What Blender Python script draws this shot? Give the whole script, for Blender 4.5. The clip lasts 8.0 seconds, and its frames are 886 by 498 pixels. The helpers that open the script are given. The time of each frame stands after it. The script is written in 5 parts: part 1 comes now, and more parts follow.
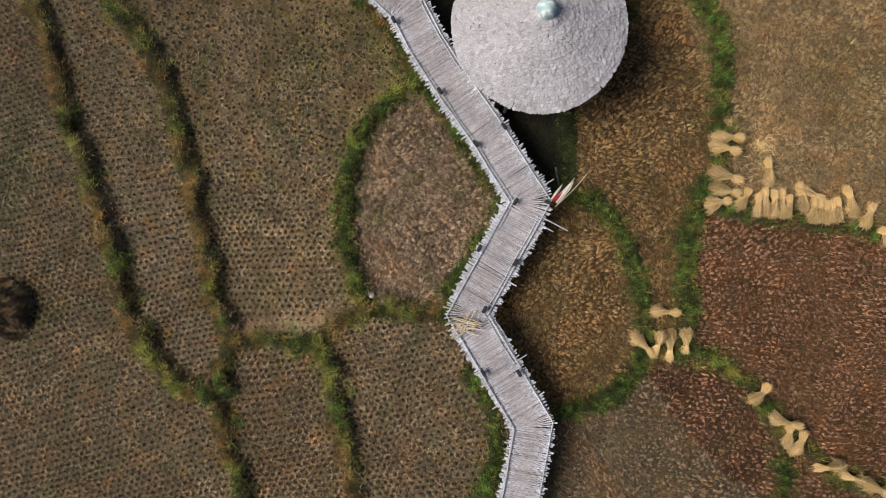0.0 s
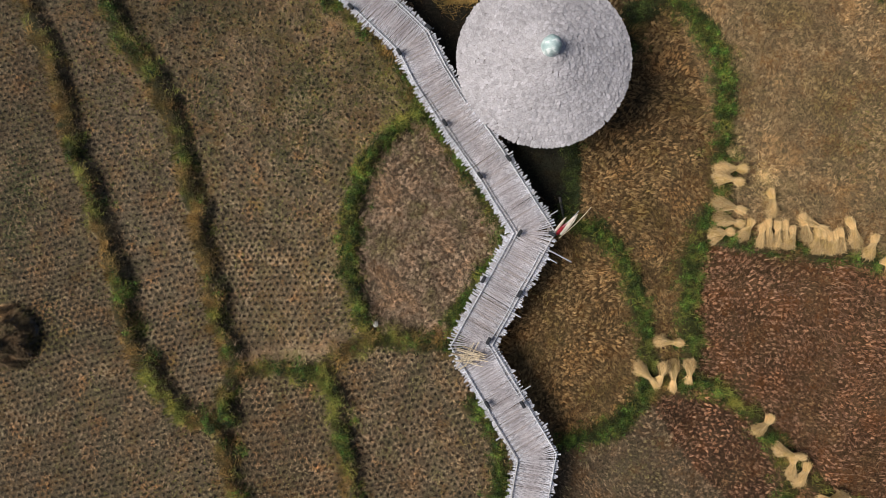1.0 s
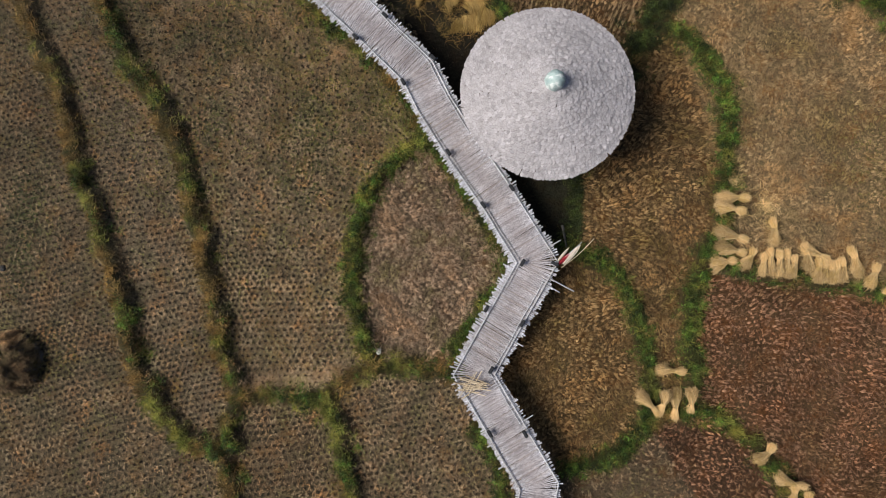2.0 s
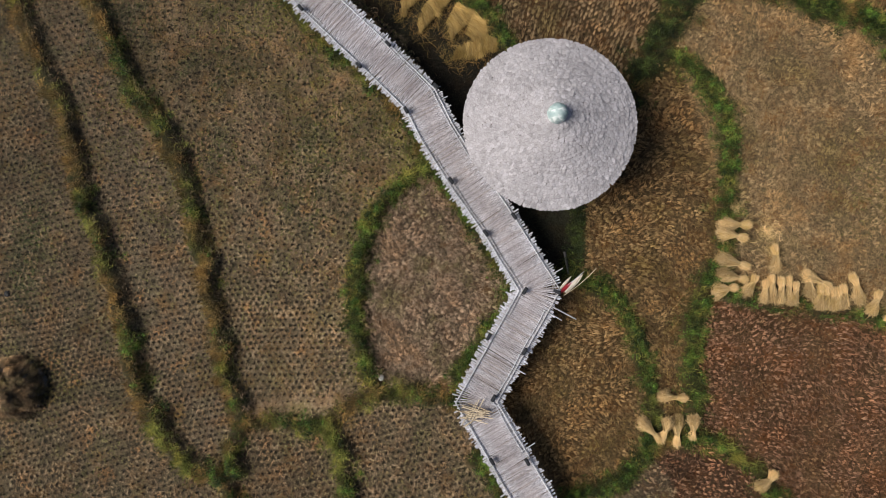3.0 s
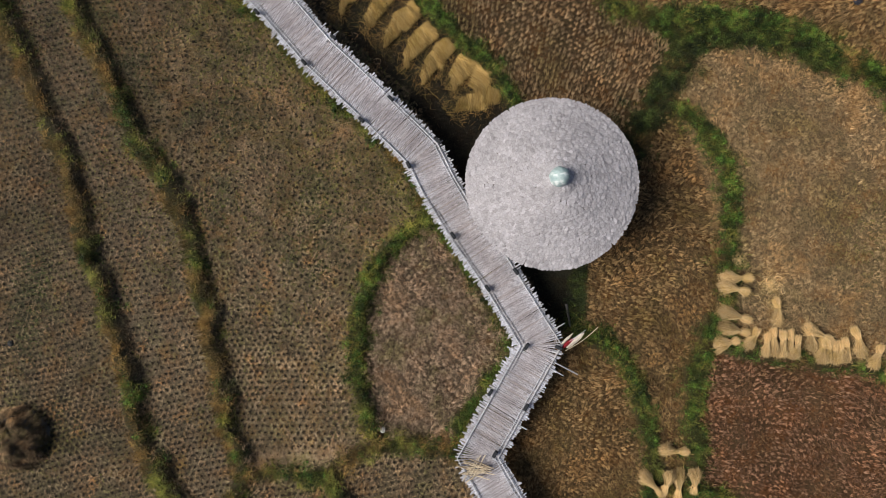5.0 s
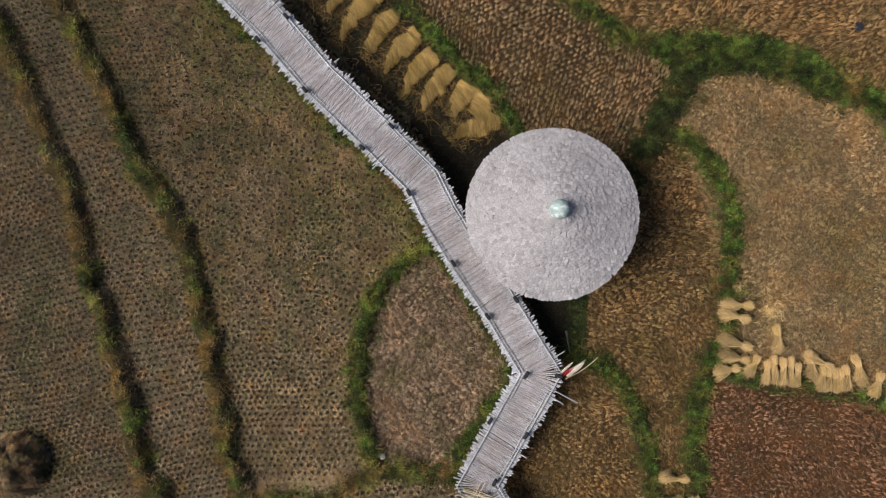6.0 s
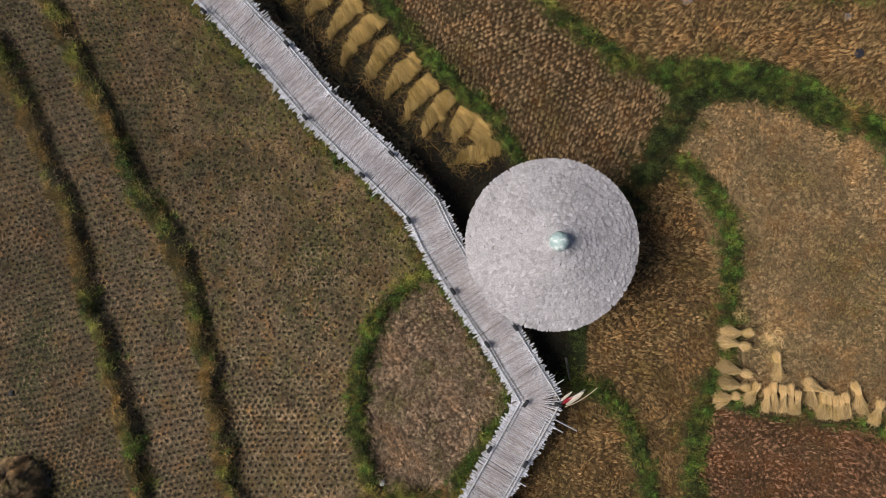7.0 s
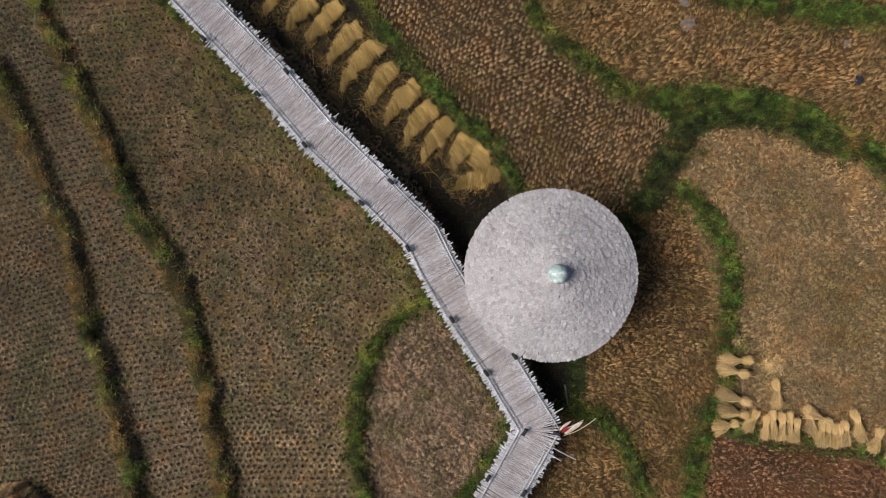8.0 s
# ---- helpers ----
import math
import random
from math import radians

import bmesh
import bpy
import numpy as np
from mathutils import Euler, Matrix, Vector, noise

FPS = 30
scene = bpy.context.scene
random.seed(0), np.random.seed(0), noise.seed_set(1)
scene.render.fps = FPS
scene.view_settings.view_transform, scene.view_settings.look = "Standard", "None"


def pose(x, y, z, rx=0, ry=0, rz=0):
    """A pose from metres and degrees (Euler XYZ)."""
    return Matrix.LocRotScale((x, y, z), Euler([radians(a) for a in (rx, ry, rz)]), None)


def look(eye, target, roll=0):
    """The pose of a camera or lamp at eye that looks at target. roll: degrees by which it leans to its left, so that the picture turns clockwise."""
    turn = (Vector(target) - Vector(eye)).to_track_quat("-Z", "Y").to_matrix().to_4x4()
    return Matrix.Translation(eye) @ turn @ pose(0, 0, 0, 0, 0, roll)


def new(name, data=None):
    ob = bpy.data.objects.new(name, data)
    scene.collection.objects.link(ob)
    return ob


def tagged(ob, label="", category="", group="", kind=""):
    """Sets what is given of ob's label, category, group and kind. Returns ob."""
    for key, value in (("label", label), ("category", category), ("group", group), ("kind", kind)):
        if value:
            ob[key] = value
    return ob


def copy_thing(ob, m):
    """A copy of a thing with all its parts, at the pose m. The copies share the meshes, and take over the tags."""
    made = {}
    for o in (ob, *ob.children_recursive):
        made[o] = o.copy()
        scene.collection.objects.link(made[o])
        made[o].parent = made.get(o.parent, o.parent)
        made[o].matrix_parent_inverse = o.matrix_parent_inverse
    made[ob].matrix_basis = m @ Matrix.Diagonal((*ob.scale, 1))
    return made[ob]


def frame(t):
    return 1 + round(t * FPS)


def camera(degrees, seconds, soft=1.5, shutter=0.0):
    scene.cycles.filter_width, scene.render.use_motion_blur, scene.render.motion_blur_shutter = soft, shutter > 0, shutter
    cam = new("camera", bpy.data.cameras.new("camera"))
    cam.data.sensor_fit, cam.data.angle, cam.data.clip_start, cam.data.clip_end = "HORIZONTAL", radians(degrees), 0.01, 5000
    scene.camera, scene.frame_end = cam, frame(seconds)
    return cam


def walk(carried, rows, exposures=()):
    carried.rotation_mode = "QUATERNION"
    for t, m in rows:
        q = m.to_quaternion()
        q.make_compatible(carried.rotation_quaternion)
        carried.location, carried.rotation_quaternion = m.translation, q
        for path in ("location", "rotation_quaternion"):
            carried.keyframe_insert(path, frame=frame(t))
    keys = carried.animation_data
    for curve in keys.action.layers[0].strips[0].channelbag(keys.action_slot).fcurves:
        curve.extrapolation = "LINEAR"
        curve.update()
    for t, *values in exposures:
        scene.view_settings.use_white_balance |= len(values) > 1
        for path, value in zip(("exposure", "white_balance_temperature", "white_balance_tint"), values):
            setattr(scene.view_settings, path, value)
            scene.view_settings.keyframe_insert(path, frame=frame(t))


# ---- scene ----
cam = camera(77.0, 8.0, 0.4)
PATH = [
    (0.0, 0.3032, 0.9914, 22.2715, 1.809, -0.242, 3.873),
    (0.5, 0.2037, 1.4859, 22.3239, 2.06, -0.202, 3.994),
    (1.0, 0.0989, 1.9828, 22.3876, 2.248, -0.178, 4.071),
    (1.5, 0.0124, 2.4787, 22.4544, 2.385, -0.149, 4.192),
    (3.0, -0.2136, 3.9887, 22.6493, 2.615, -0.03, 4.35),
    (3.5, -0.2724, 4.4915, 22.6896, 2.606, -0.006, 4.405),
    (4.0, -0.3167, 4.9942, 22.7232, 2.682, 0.052, 4.487),
    (4.5, -0.3537, 5.5048, 22.7563, 2.734, 0.088, 4.489),
    (6.0, -0.444, 7.0687, 22.8527, 2.826, 0.21, 4.669),
    (6.5, -0.4612, 7.5959, 22.8867, 2.846, 0.27, 4.714),
    (7.0, -0.4853, 8.1217, 22.9219, 2.879, 0.304, 4.78),
    (7.5, -0.5088, 8.6509, 22.9578, 2.914, 0.335, 4.83),
    (8.0, -0.5125, 9.1791, 22.9831, 2.951, 0.374, 4.882),
]
walk(cam, [(t, pose(x, y, z, rx, ry, rz)) for t, x, y, z, rx, ry, rz in PATH], [(0.0, 0.26), (1.5, 0.23), (3.0, 0.19), (8.0, 0.14)])

# ---- light: high thin cloud, a soft low sun from the west ----
SUN_ELEVATION, SUN_FROM = 46.0, (-0.97, -0.22)
world = bpy.data.worlds.new("sky")
scene.world = world
world.use_nodes = True
wn = world.node_tree.nodes
sky = wn.new("ShaderNodeTexSky")
sky.sky_type, sky.sun_disc = "NISHITA", False
sky.sun_elevation = radians(SUN_ELEVATION)
sky.sun_rotation = math.atan2(SUN_FROM[0], SUN_FROM[1])
sky.dust_density, sky.air_density = 3.0, 1.0
wn["Background"].inputs["Strength"].default_value = 0.05
world.node_tree.links.new(sky.outputs[0], wn["Background"].inputs["Color"])
sun_data = bpy.data.lights.new("sun", "SUN")
sun_data.energy, sun_data.angle, sun_data.color = 3.3, radians(30), (1.0, 0.95, 0.87)
sun = new("sun", sun_data)
c = math.cos(radians(SUN_ELEVATION))
n = math.hypot(*SUN_FROM)
sun.matrix_world = look((SUN_FROM[0] / n * c * 60, SUN_FROM[1] / n * c * 60, math.sin(radians(SUN_ELEVATION)) * 60), (0, 0, 0))

rng = np.random.default_rng(7)


# ---- materials ----
def nodes_of(name, rough, specular=0.3):
    m = bpy.data.materials.new(name)
    m.use_nodes = True
    t = m.node_tree
    b = t.nodes["Principled BSDF"]
    b.inputs["Roughness"].default_value = rough
    b.inputs["Specular IOR Level"].default_value = specular
    return m, t, b


def ramp(t, stops, source):
    r = t.nodes.new("ShaderNodeValToRGB")
    while len(r.color_ramp.elements) < len(stops):
        r.color_ramp.elements.new(0.5)
    for e, (at, colour) in zip(r.color_ramp.elements, stops):
        e.position, e.color = at, (*colour, 1)
    t.links.new(source, r.inputs[0])
    return r.outputs[0]


def noise_tex(t, scale, detail=4.0, rough=0.6, coords=None, stretch=None):
    nz = t.nodes.new("ShaderNodeTexNoise")
    nz.inputs["Scale"].default_value = scale
    nz.inputs["Detail"].default_value = detail
    nz.inputs["Roughness"].default_value = rough
    co = t.nodes.new("ShaderNodeTexCoord").outputs["Object"] if coords is None else coords
    if stretch:
        mp = t.nodes.new("ShaderNodeMapping")
        mp.inputs["Scale"].default_value = stretch
        t.links.new(co, mp.inputs[0])
        co = mp.outputs[0]
    t.links.new(co, nz.inputs["Vector"])
    return nz.outputs[0]


def mix(t, kind, fac, a, b):
    m = t.nodes.new("ShaderNodeMix")
    m.data_type, m.blend_type = "RGBA", kind
    for sock, v in ((m.inputs[0], fac), (m.inputs[6], a), (m.inputs[7], b)):
        if isinstance(v, bpy.types.NodeSocket):
            t.links.new(v, sock)
        elif isinstance(v, tuple):
            sock.default_value = (*v, 1)
        else:
            sock.default_value = v
    return m.outputs[2]


def bump(t, b, height, strength, distance):
    bp = t.nodes.new("ShaderNodeBump")
    bp.inputs["Strength"].default_value, bp.inputs["Distance"].default_value = strength, distance
    t.links.new(height, bp.inputs["Height"])
    t.links.new(bp.outputs[0], b.inputs["Normal"])


def grey(t, source, lo, hi, a=0.3, b=0.7):
    """A noise spread to a grey from lo to hi, to multiply a colour with."""
    return ramp(t, [(a, (lo, lo, lo)), (b, (hi, hi, hi))], source)


def blade_material(name, stops, rough=0.75, patch=0.5, patch_low=0.65, rusty=False):
    """Straw, grass and leaves: every blade its own shade, with broad patches over the plot."""
    m, t, b = nodes_of(name, rough, 0.25)
    rnd = t.nodes.new("ShaderNodeNewGeometry").outputs["Random Per Island"]
    even = t.nodes.new("ShaderNodeMapRange")
    even.inputs["To Min"].default_value, even.inputs["To Max"].default_value = 0.18, 0.86
    t.links.new(rnd, even.inputs["Value"])
    col = ramp(t, stops, even.outputs[0])
    wp = t.nodes.new("ShaderNodeNewGeometry").outputs["Position"]
    lean = 1.14 if patch_low < 0.7 else 1.03 if patch_low < 0.8 else 0.98
    hue = ramp(t, [(0.38, (patch_low, patch_low * lean, patch_low * 0.8)), (0.5, (1, 1, 1)), (0.62, (1.24, 1.1, 0.94) if lean > 1 else (1.1, 1.07, 1.0))], noise_tex(t, patch, 4, 0.65, wp))
    col = mix(t, "MULTIPLY", 1.0, col, hue)
    if rusty:
        col = mix(t, "MULTIPLY", 1.0, col, ramp(t, [(0.42, (0.92, 0.98, 0.95)), (0.56, (1.0, 1.0, 1.0)), (0.68, (1.35, 1.05, 0.72))], noise_tex(t, 1.1, 3, 0.6, wp)))
    tone = t.nodes.new("ShaderNodeAttribute")
    tone.attribute_name = "tone"
    scaled = t.nodes.new("ShaderNodeVectorMath")
    scaled.operation = "SCALE"
    t.links.new(col, scaled.inputs[0])
    t.links.new(tone.outputs["Fac"], scaled.inputs["Scale"])
    col = scaled.outputs[0]
    col = mix(t, "MULTIPLY", 0.6, col, grey(t, noise_tex(t, 30, 2, 0.6, wp), 0.7, 1.15))
    t.links.new(col, b.inputs["Base Color"])
    return m


def bamboo_material(name, pale, dull, worn):
    """Weathered split bamboo: silver at the ends, trodden brown along the middle, streaked along the grain."""
    m, t, b = nodes_of(name, 0.62, 0.35)
    co = t.nodes.new("ShaderNodeTexCoord").outputs["Object"]
    rnd = t.nodes.new("ShaderNodeObjectInfo").outputs["Random"]
    isl = t.nodes.new("ShaderNodeNewGeometry").outputs["Random Per Island"]
    add = t.nodes.new("ShaderNodeMath")
    add.operation = "ADD"
    t.links.new(rnd, add.inputs[0])
    t.links.new(isl, add.inputs[1])
    fr = t.nodes.new("ShaderNodeMath")
    fr.operation = "FRACT"
    t.links.new(add.outputs[0], fr.inputs[0])
    col = ramp(t, [(0.0, dull), (0.3, pale), (0.75, tuple(v * 1.12 for v in pale)), (1.0, worn)], fr.outputs[0])
    wp = t.nodes.new("ShaderNodeNewGeometry").outputs["Position"]
    col = mix(t, "MULTIPLY", 0.8, col, grey(t, noise_tex(t, 1.1, 3, 0.6, wp), 0.72, 1.15))
    col = mix(t, "MULTIPLY", 0.7, col, grey(t, noise_tex(t, 9, 4, 0.7, wp), 0.6, 1.2))
    col = mix(t, "MULTIPLY", 0.7, col, grey(t, noise_tex(t, 24, 2, 0.6, wp), 0.62, 1.22, 0.38, 0.62))
    fine = noise_tex(t, 14, 3, 0.6, co, (2, 30, 30))
    col = mix(t, "MULTIPLY", 0.6, col, grey(t, fine, 0.7, 1.15))
    if name == "weathered_bamboo":
        at = t.nodes.new("ShaderNodeAttribute")
        at.attribute_name = "across"
        tread = ramp(t, [(0.10, (0.84, 0.78, 0.765)), (0.34, (0.97, 0.955, 0.97)), (0.43, (1.2, 1.22, 1.27))], at.outputs["Fac"])
        col = mix(t, "MULTIPLY", 1.0, col, tread)
    t.links.new(col, b.inputs["Base Color"])
    bump(t, b, fine, 0.4, 0.01)
    return m


def plain_material(name, colour, rough, specular=0.3, low=0.75, scale=6.0, metal=0.0):
    m, t, b = nodes_of(name, rough, specular)
    nz = noise_tex(t, scale, 5, 0.65)
    col = mix(t, "MULTIPLY", 1.0, colour, grey(t, nz, low, 1.15))
    t.links.new(col, b.inputs["Base Color"])
    b.inputs["Metallic"].default_value = metal
    bump(t, b, nz, 0.3, 0.02)
    return m


def ground_material():
    m, t, b = nodes_of("field_soil", 0.92, 0.15)
    soil = t.nodes.new("ShaderNodeVertexColor")
    soil.layer_name = "soil"
    turf = t.nodes.new("ShaderNodeAttribute")
    turf.attribute_name = "turf"
    wp = t.nodes.new("ShaderNodeNewGeometry").outputs["Position"]
    col = soil.outputs[0]
    col = mix(t, "MULTIPLY", 1.0, col, grey(t, noise_tex(t, 0.35, 5, 0.65, wp), 0.68, 1.3))
    col = mix(t, "MULTIPLY", 1.0, col, grey(t, noise_tex(t, 2.3, 4, 0.6, wp), 0.75, 1.2))
    col = mix(t, "MULTIPLY", 1.0, col, ramp(t, [(0.38, (0.86, 0.93, 0.88)), (0.5, (1.0, 1.0, 1.0)), (0.64, (1.28, 1.04, 0.78))], noise_tex(t, 0.9, 4, 0.65, wp)))
    clods = noise_tex(t, 11, 5, 0.7, wp)
    col = mix(t, "MULTIPLY", 1.0, col, grey(t, clods, 0.4, 1.5, 0.35, 0.65))
    strands = None
    for turn in (0.3, 1.35, 2.4):
        mp = t.nodes.new("ShaderNodeMapping")
        mp.inputs["Rotation"].default_value = (0, 0, turn)
        t.links.new(wp, mp.inputs[0])
        one = noise_tex(t, 1.0, 2, 0.5, mp.outputs[0], (11, 64, 1))
        strands = one if strands is None else mix(t, "LIGHTEN", 1.0, strands, one)
    col = mix(t, "MULTIPLY", 0.85, col, grey(t, strands, 0.62, 1.5, 0.5, 0.74))
    moss = ramp(t, [(0.52, (0, 0, 0)), (0.68, (0.22, 0.22, 0.22))], noise_tex(t, 0.7, 5, 0.65, wp))
    col = mix(t, "MIX", moss, col, (0.055, 0.058, 0.03))
    rank = ramp(t, [(0.3, (0.04, 0.028, 0.013)), (0.5, (0.028, 0.028, 0.01)), (0.7, (0.02, 0.03, 0.008))], noise_tex(t, 1.7, 5, 0.7, wp))
    col = mix(t, "MIX", turf.outputs["Fac"], col, rank)
    t.links.new(col, b.inputs["Base Color"])
    bump(t, b, clods, 0.9, 0.05)
    return m


def cap_material():
    """Faded teal plastic sheet, streaked white along its creases."""
    m, t, b = nodes_of("faded_teal_sheet", 0.5, 0.35)
    folds = noise_tex(t, 3.2, 4, 0.6, None, (1.0, 1.6, 0.7))
    col = ramp(t, [(0.36, (0.30, 0.42, 0.43)), (0.52, (0.44, 0.55, 0.55)), (0.62, (0.74, 0.80, 0.80))], folds)
    t.links.new(col, b.inputs["Base Color"])
    bump(t, b, folds, 0.6, 0.04)
    return m


M_GROUND = ground_material()
M_DECK = bamboo_material("weathered_bamboo", (0.56, 0.555, 0.595), (0.43, 0.41, 0.425), (0.47, 0.435, 0.425))
M_RAIL = bamboo_material("silver_bamboo", (0.60, 0.61, 0.65), (0.48, 0.48, 0.51), (0.50, 0.48, 0.48))
M_FRESH = bamboo_material("cut_bamboo", (0.68, 0.56, 0.40), (0.52, 0.40, 0.27), (0.74, 0.64, 0.50))
M_POST = plain_material("stilt_bamboo", (0.28, 0.25, 0.22), 0.7)
M_LAMP = plain_material("lamp_grey", (0.036, 0.039, 0.045), 0.75, 0.2)
M_CAP = cap_material()
M_UNDER = plain_material("thatch_underlay", (0.20, 0.17, 0.15), 0.9)
M_FLOOR = plain_material("hut_floor_bamboo", (0.25, 0.22, 0.19), 0.75)
M_RED = plain_material("faded_red_cloth", (0.42, 0.035, 0.05), 0.85)
M_WHITE = plain_material("cream_cloth", (0.85, 0.78, 0.68), 0.85)
M_ROCK = plain_material("pale_stone", (0.55, 0.54, 0.51), 0.9)
M_ASH = plain_material("wood_ash", (0.24, 0.205, 0.20), 0.95, 0.1, 0.5, 5)
# the log's grey is darkened to hold the shade it lies in
M_LOG = plain_material("shaded_grey_log", (0.085, 0.08, 0.078), 0.7)
M_BLACK = plain_material("black_plastic_bag", (0.012, 0.012, 0.013), 0.6)
M_DARK = plain_material("dark_plastic_bag", (0.03, 0.03, 0.04), 0.45)


def leaf_roof_material():
    m, t, b = nodes_of("dry_leaf_thatch", 0.68, 0.3)
    rnd = t.nodes.new("ShaderNodeObjectInfo").outputs["Random"]
    isl = t.nodes.new("ShaderNodeNewGeometry").outputs["Random Per Island"]
    add = t.nodes.new("ShaderNodeMath")
    add.operation = "ADD"
    t.links.new(rnd, add.inputs[0])
    t.links.new(isl, add.inputs[1])
    fr = t.nodes.new("ShaderNodeMath")
    fr.operation = "FRACT"
    t.links.new(add.outputs[0], fr.inputs[0])
    col = ramp(t, [(0.0, (0.41, 0.387, 0.402)), (0.2, (0.475, 0.45, 0.470)), (0.75, (0.52, 0.495, 0.522)), (1.0, (0.57, 0.545, 0.578))], fr.outputs[0])
    wp = t.nodes.new("ShaderNodeNewGeometry").outputs["Position"]
    col = mix(t, "MULTIPLY", 0.9, col, grey(t, noise_tex(t, 0.9, 4, 0.6, wp), 0.82, 1.1))
    fine = noise_tex(t, 24, 4, 0.7, wp)
    # gap shade between overlapping leaves, painted along their lower and side edges
    edge_shade = t.nodes.new("ShaderNodeAttribute")
    edge_shade.attribute_name = "edge_shade"
    col = mix(t, "MULTIPLY", 1.0, col, ramp(t, [(0.75, (1.0, 1.0, 1.0)), (0.99, (0.70, 0.67, 0.67))], edge_shade.outputs["Fac"]))
    col = mix(t, "MULTIPLY", 0.8, col, grey(t, fine, 0.6, 1.22))
    t.links.new(col, b.inputs["Base Color"])
    bump(t, b, fine, 0.5, 0.02)
    return m


M_LEAF = leaf_roof_material()
M_STUB_GREY = blade_material("grey_stubble", [(0, (0.012, 0.009, 0.005)), (0.45, (0.026, 0.020, 0.012)), (0.8, (0.056, 0.043, 0.026)), (1, (0.13, 0.10, 0.063))])
M_STUB_TAN = blade_material("tan_brown_stubble", [(0, (0.10, 0.066, 0.037)), (0.5, (0.25, 0.172, 0.102)), (0.85, (0.40, 0.29, 0.185)), (1, (0.66, 0.52, 0.36))])
M_STUB_AMBER = blade_material("amber_stubble", [(0, (0.115, 0.070, 0.034)), (0.4, (0.25, 0.165, 0.088)), (0.85, (0.39, 0.277, 0.160)), (1, (0.60, 0.47, 0.30))], 0.75, 0.5, 0.74)
M_STUB_PINK = blade_material("russet_stubble", [(0, (0.14, 0.086, 0.053)), (0.5, (0.31, 0.212, 0.138)), (0.85, (0.47, 0.345, 0.238)), (1, (0.70, 0.56, 0.41))])
M_STUB_GOLD = blade_material("golden_stubble", [(0, (0.11, 0.062, 0.025)), (0.4, (0.245, 0.150, 0.064)), (0.85, (0.40, 0.268, 0.124)), (1, (0.60, 0.45, 0.25))], 0.75, 0.5, 0.72)
M_STUB_RED = blade_material("red_brown_stubble", [(0, (0.08, 0.038, 0.018)), (0.5, (0.275, 0.145, 0.085)), (0.85, (0.40, 0.240, 0.150)), (1, (0.54, 0.375, 0.26))], 0.75, 0.5, 0.75)
M_TAN = blade_material("tan_straw", [(0, (0.18, 0.115, 0.052)), (0.4, (0.31, 0.208, 0.104)), (0.85, (0.45, 0.316, 0.165)), (1, (0.58, 0.44, 0.25))], 0.75, 0.35, 0.74)
M_STRAW = blade_material("loose_straw", [(0, (0.142, 0.096, 0.057)), (0.5, (0.247, 0.175, 0.108)), (0.9, (0.345, 0.250, 0.160)), (1, (0.51, 0.40, 0.275))], 0.8, 0.8, 0.68, True)
M_SHEAF = blade_material("sheaf_straw", [(0, (0.34, 0.196, 0.076)), (0.35, (0.62, 0.41, 0.18)), (1, (0.88, 0.66, 0.36))], 0.6, 1.5, 0.92)
M_SHEAF_GOLD = blade_material("ripe_sheaf_straw", [(0, (0.13, 0.066, 0.016)), (0.35, (0.36, 0.222, 0.066)), (1, (0.64, 0.465, 0.19))], 0.6, 1.5, 0.85)
M_WEED = blade_material("weed_leaves", [(0, (0.014, 0.029, 0.006)), (0.5, (0.040, 0.084, 0.012)), (0.8, (0.096, 0.175, 0.026)), (1, (0.185, 0.265, 0.052))], 0.6, 1.6, 0.42)
M_DEEP_OR_SHADED = blade_material("deep_or_shaded_grass", [(0, (0.006, 0.012, 0.004)), (0.5, (0.03, 0.046, 0.011)), (0.85, (0.085, 0.105, 0.022)), (1, (0.2, 0.19, 0.05))], 0.65, 1.6, 0.5)
M_OLIVE = blade_material("olive_grass", [(0, (0.028, 0.033, 0.007)), (0.35, (0.092, 0.108, 0.020)), (0.75, (0.20, 0.20, 0.040)), (1, (0.40, 0.34, 0.10))], 0.7, 1.4, 0.5)
M_YELLOW = blade_material("yellow_grass", [(0, (0.045, 0.045, 0.009)), (0.35, (0.135, 0.132, 0.024)), (0.75, (0.26, 0.235, 0.045)), (1, (0.44, 0.37, 0.11))], 0.7, 1.4, 0.55)
M_RUSSET = blade_material("russet_grass", [(0, (0.034, 0.022, 0.008)), (0.35, (0.11, 0.073, 0.023)), (0.75, (0.23, 0.145, 0.046)), (1, (0.42, 0.28, 0.11))], 0.7, 1.1, 0.5)
M_STACK = blade_material("old_dark_straw", [(0, (0.036, 0.022, 0.01)), (0.5, (0.125, 0.08, 0.042)), (0.88, (0.29, 0.2, 0.11)), (1, (0.58, 0.45, 0.27))], 0.8, 1.2, 0.6)


# ---- mesh helpers ----
def link_mesh(name, verts, faces, material, parent=None, label=""):
    me = bpy.data.meshes.new(name)
    me.from_pydata([tuple(v) for v in verts], [], faces)
    me.materials.append(material)
    me.update()
    ob = new(name, me)
    if parent:
        ob.parent = parent
    return tagged(ob, label)


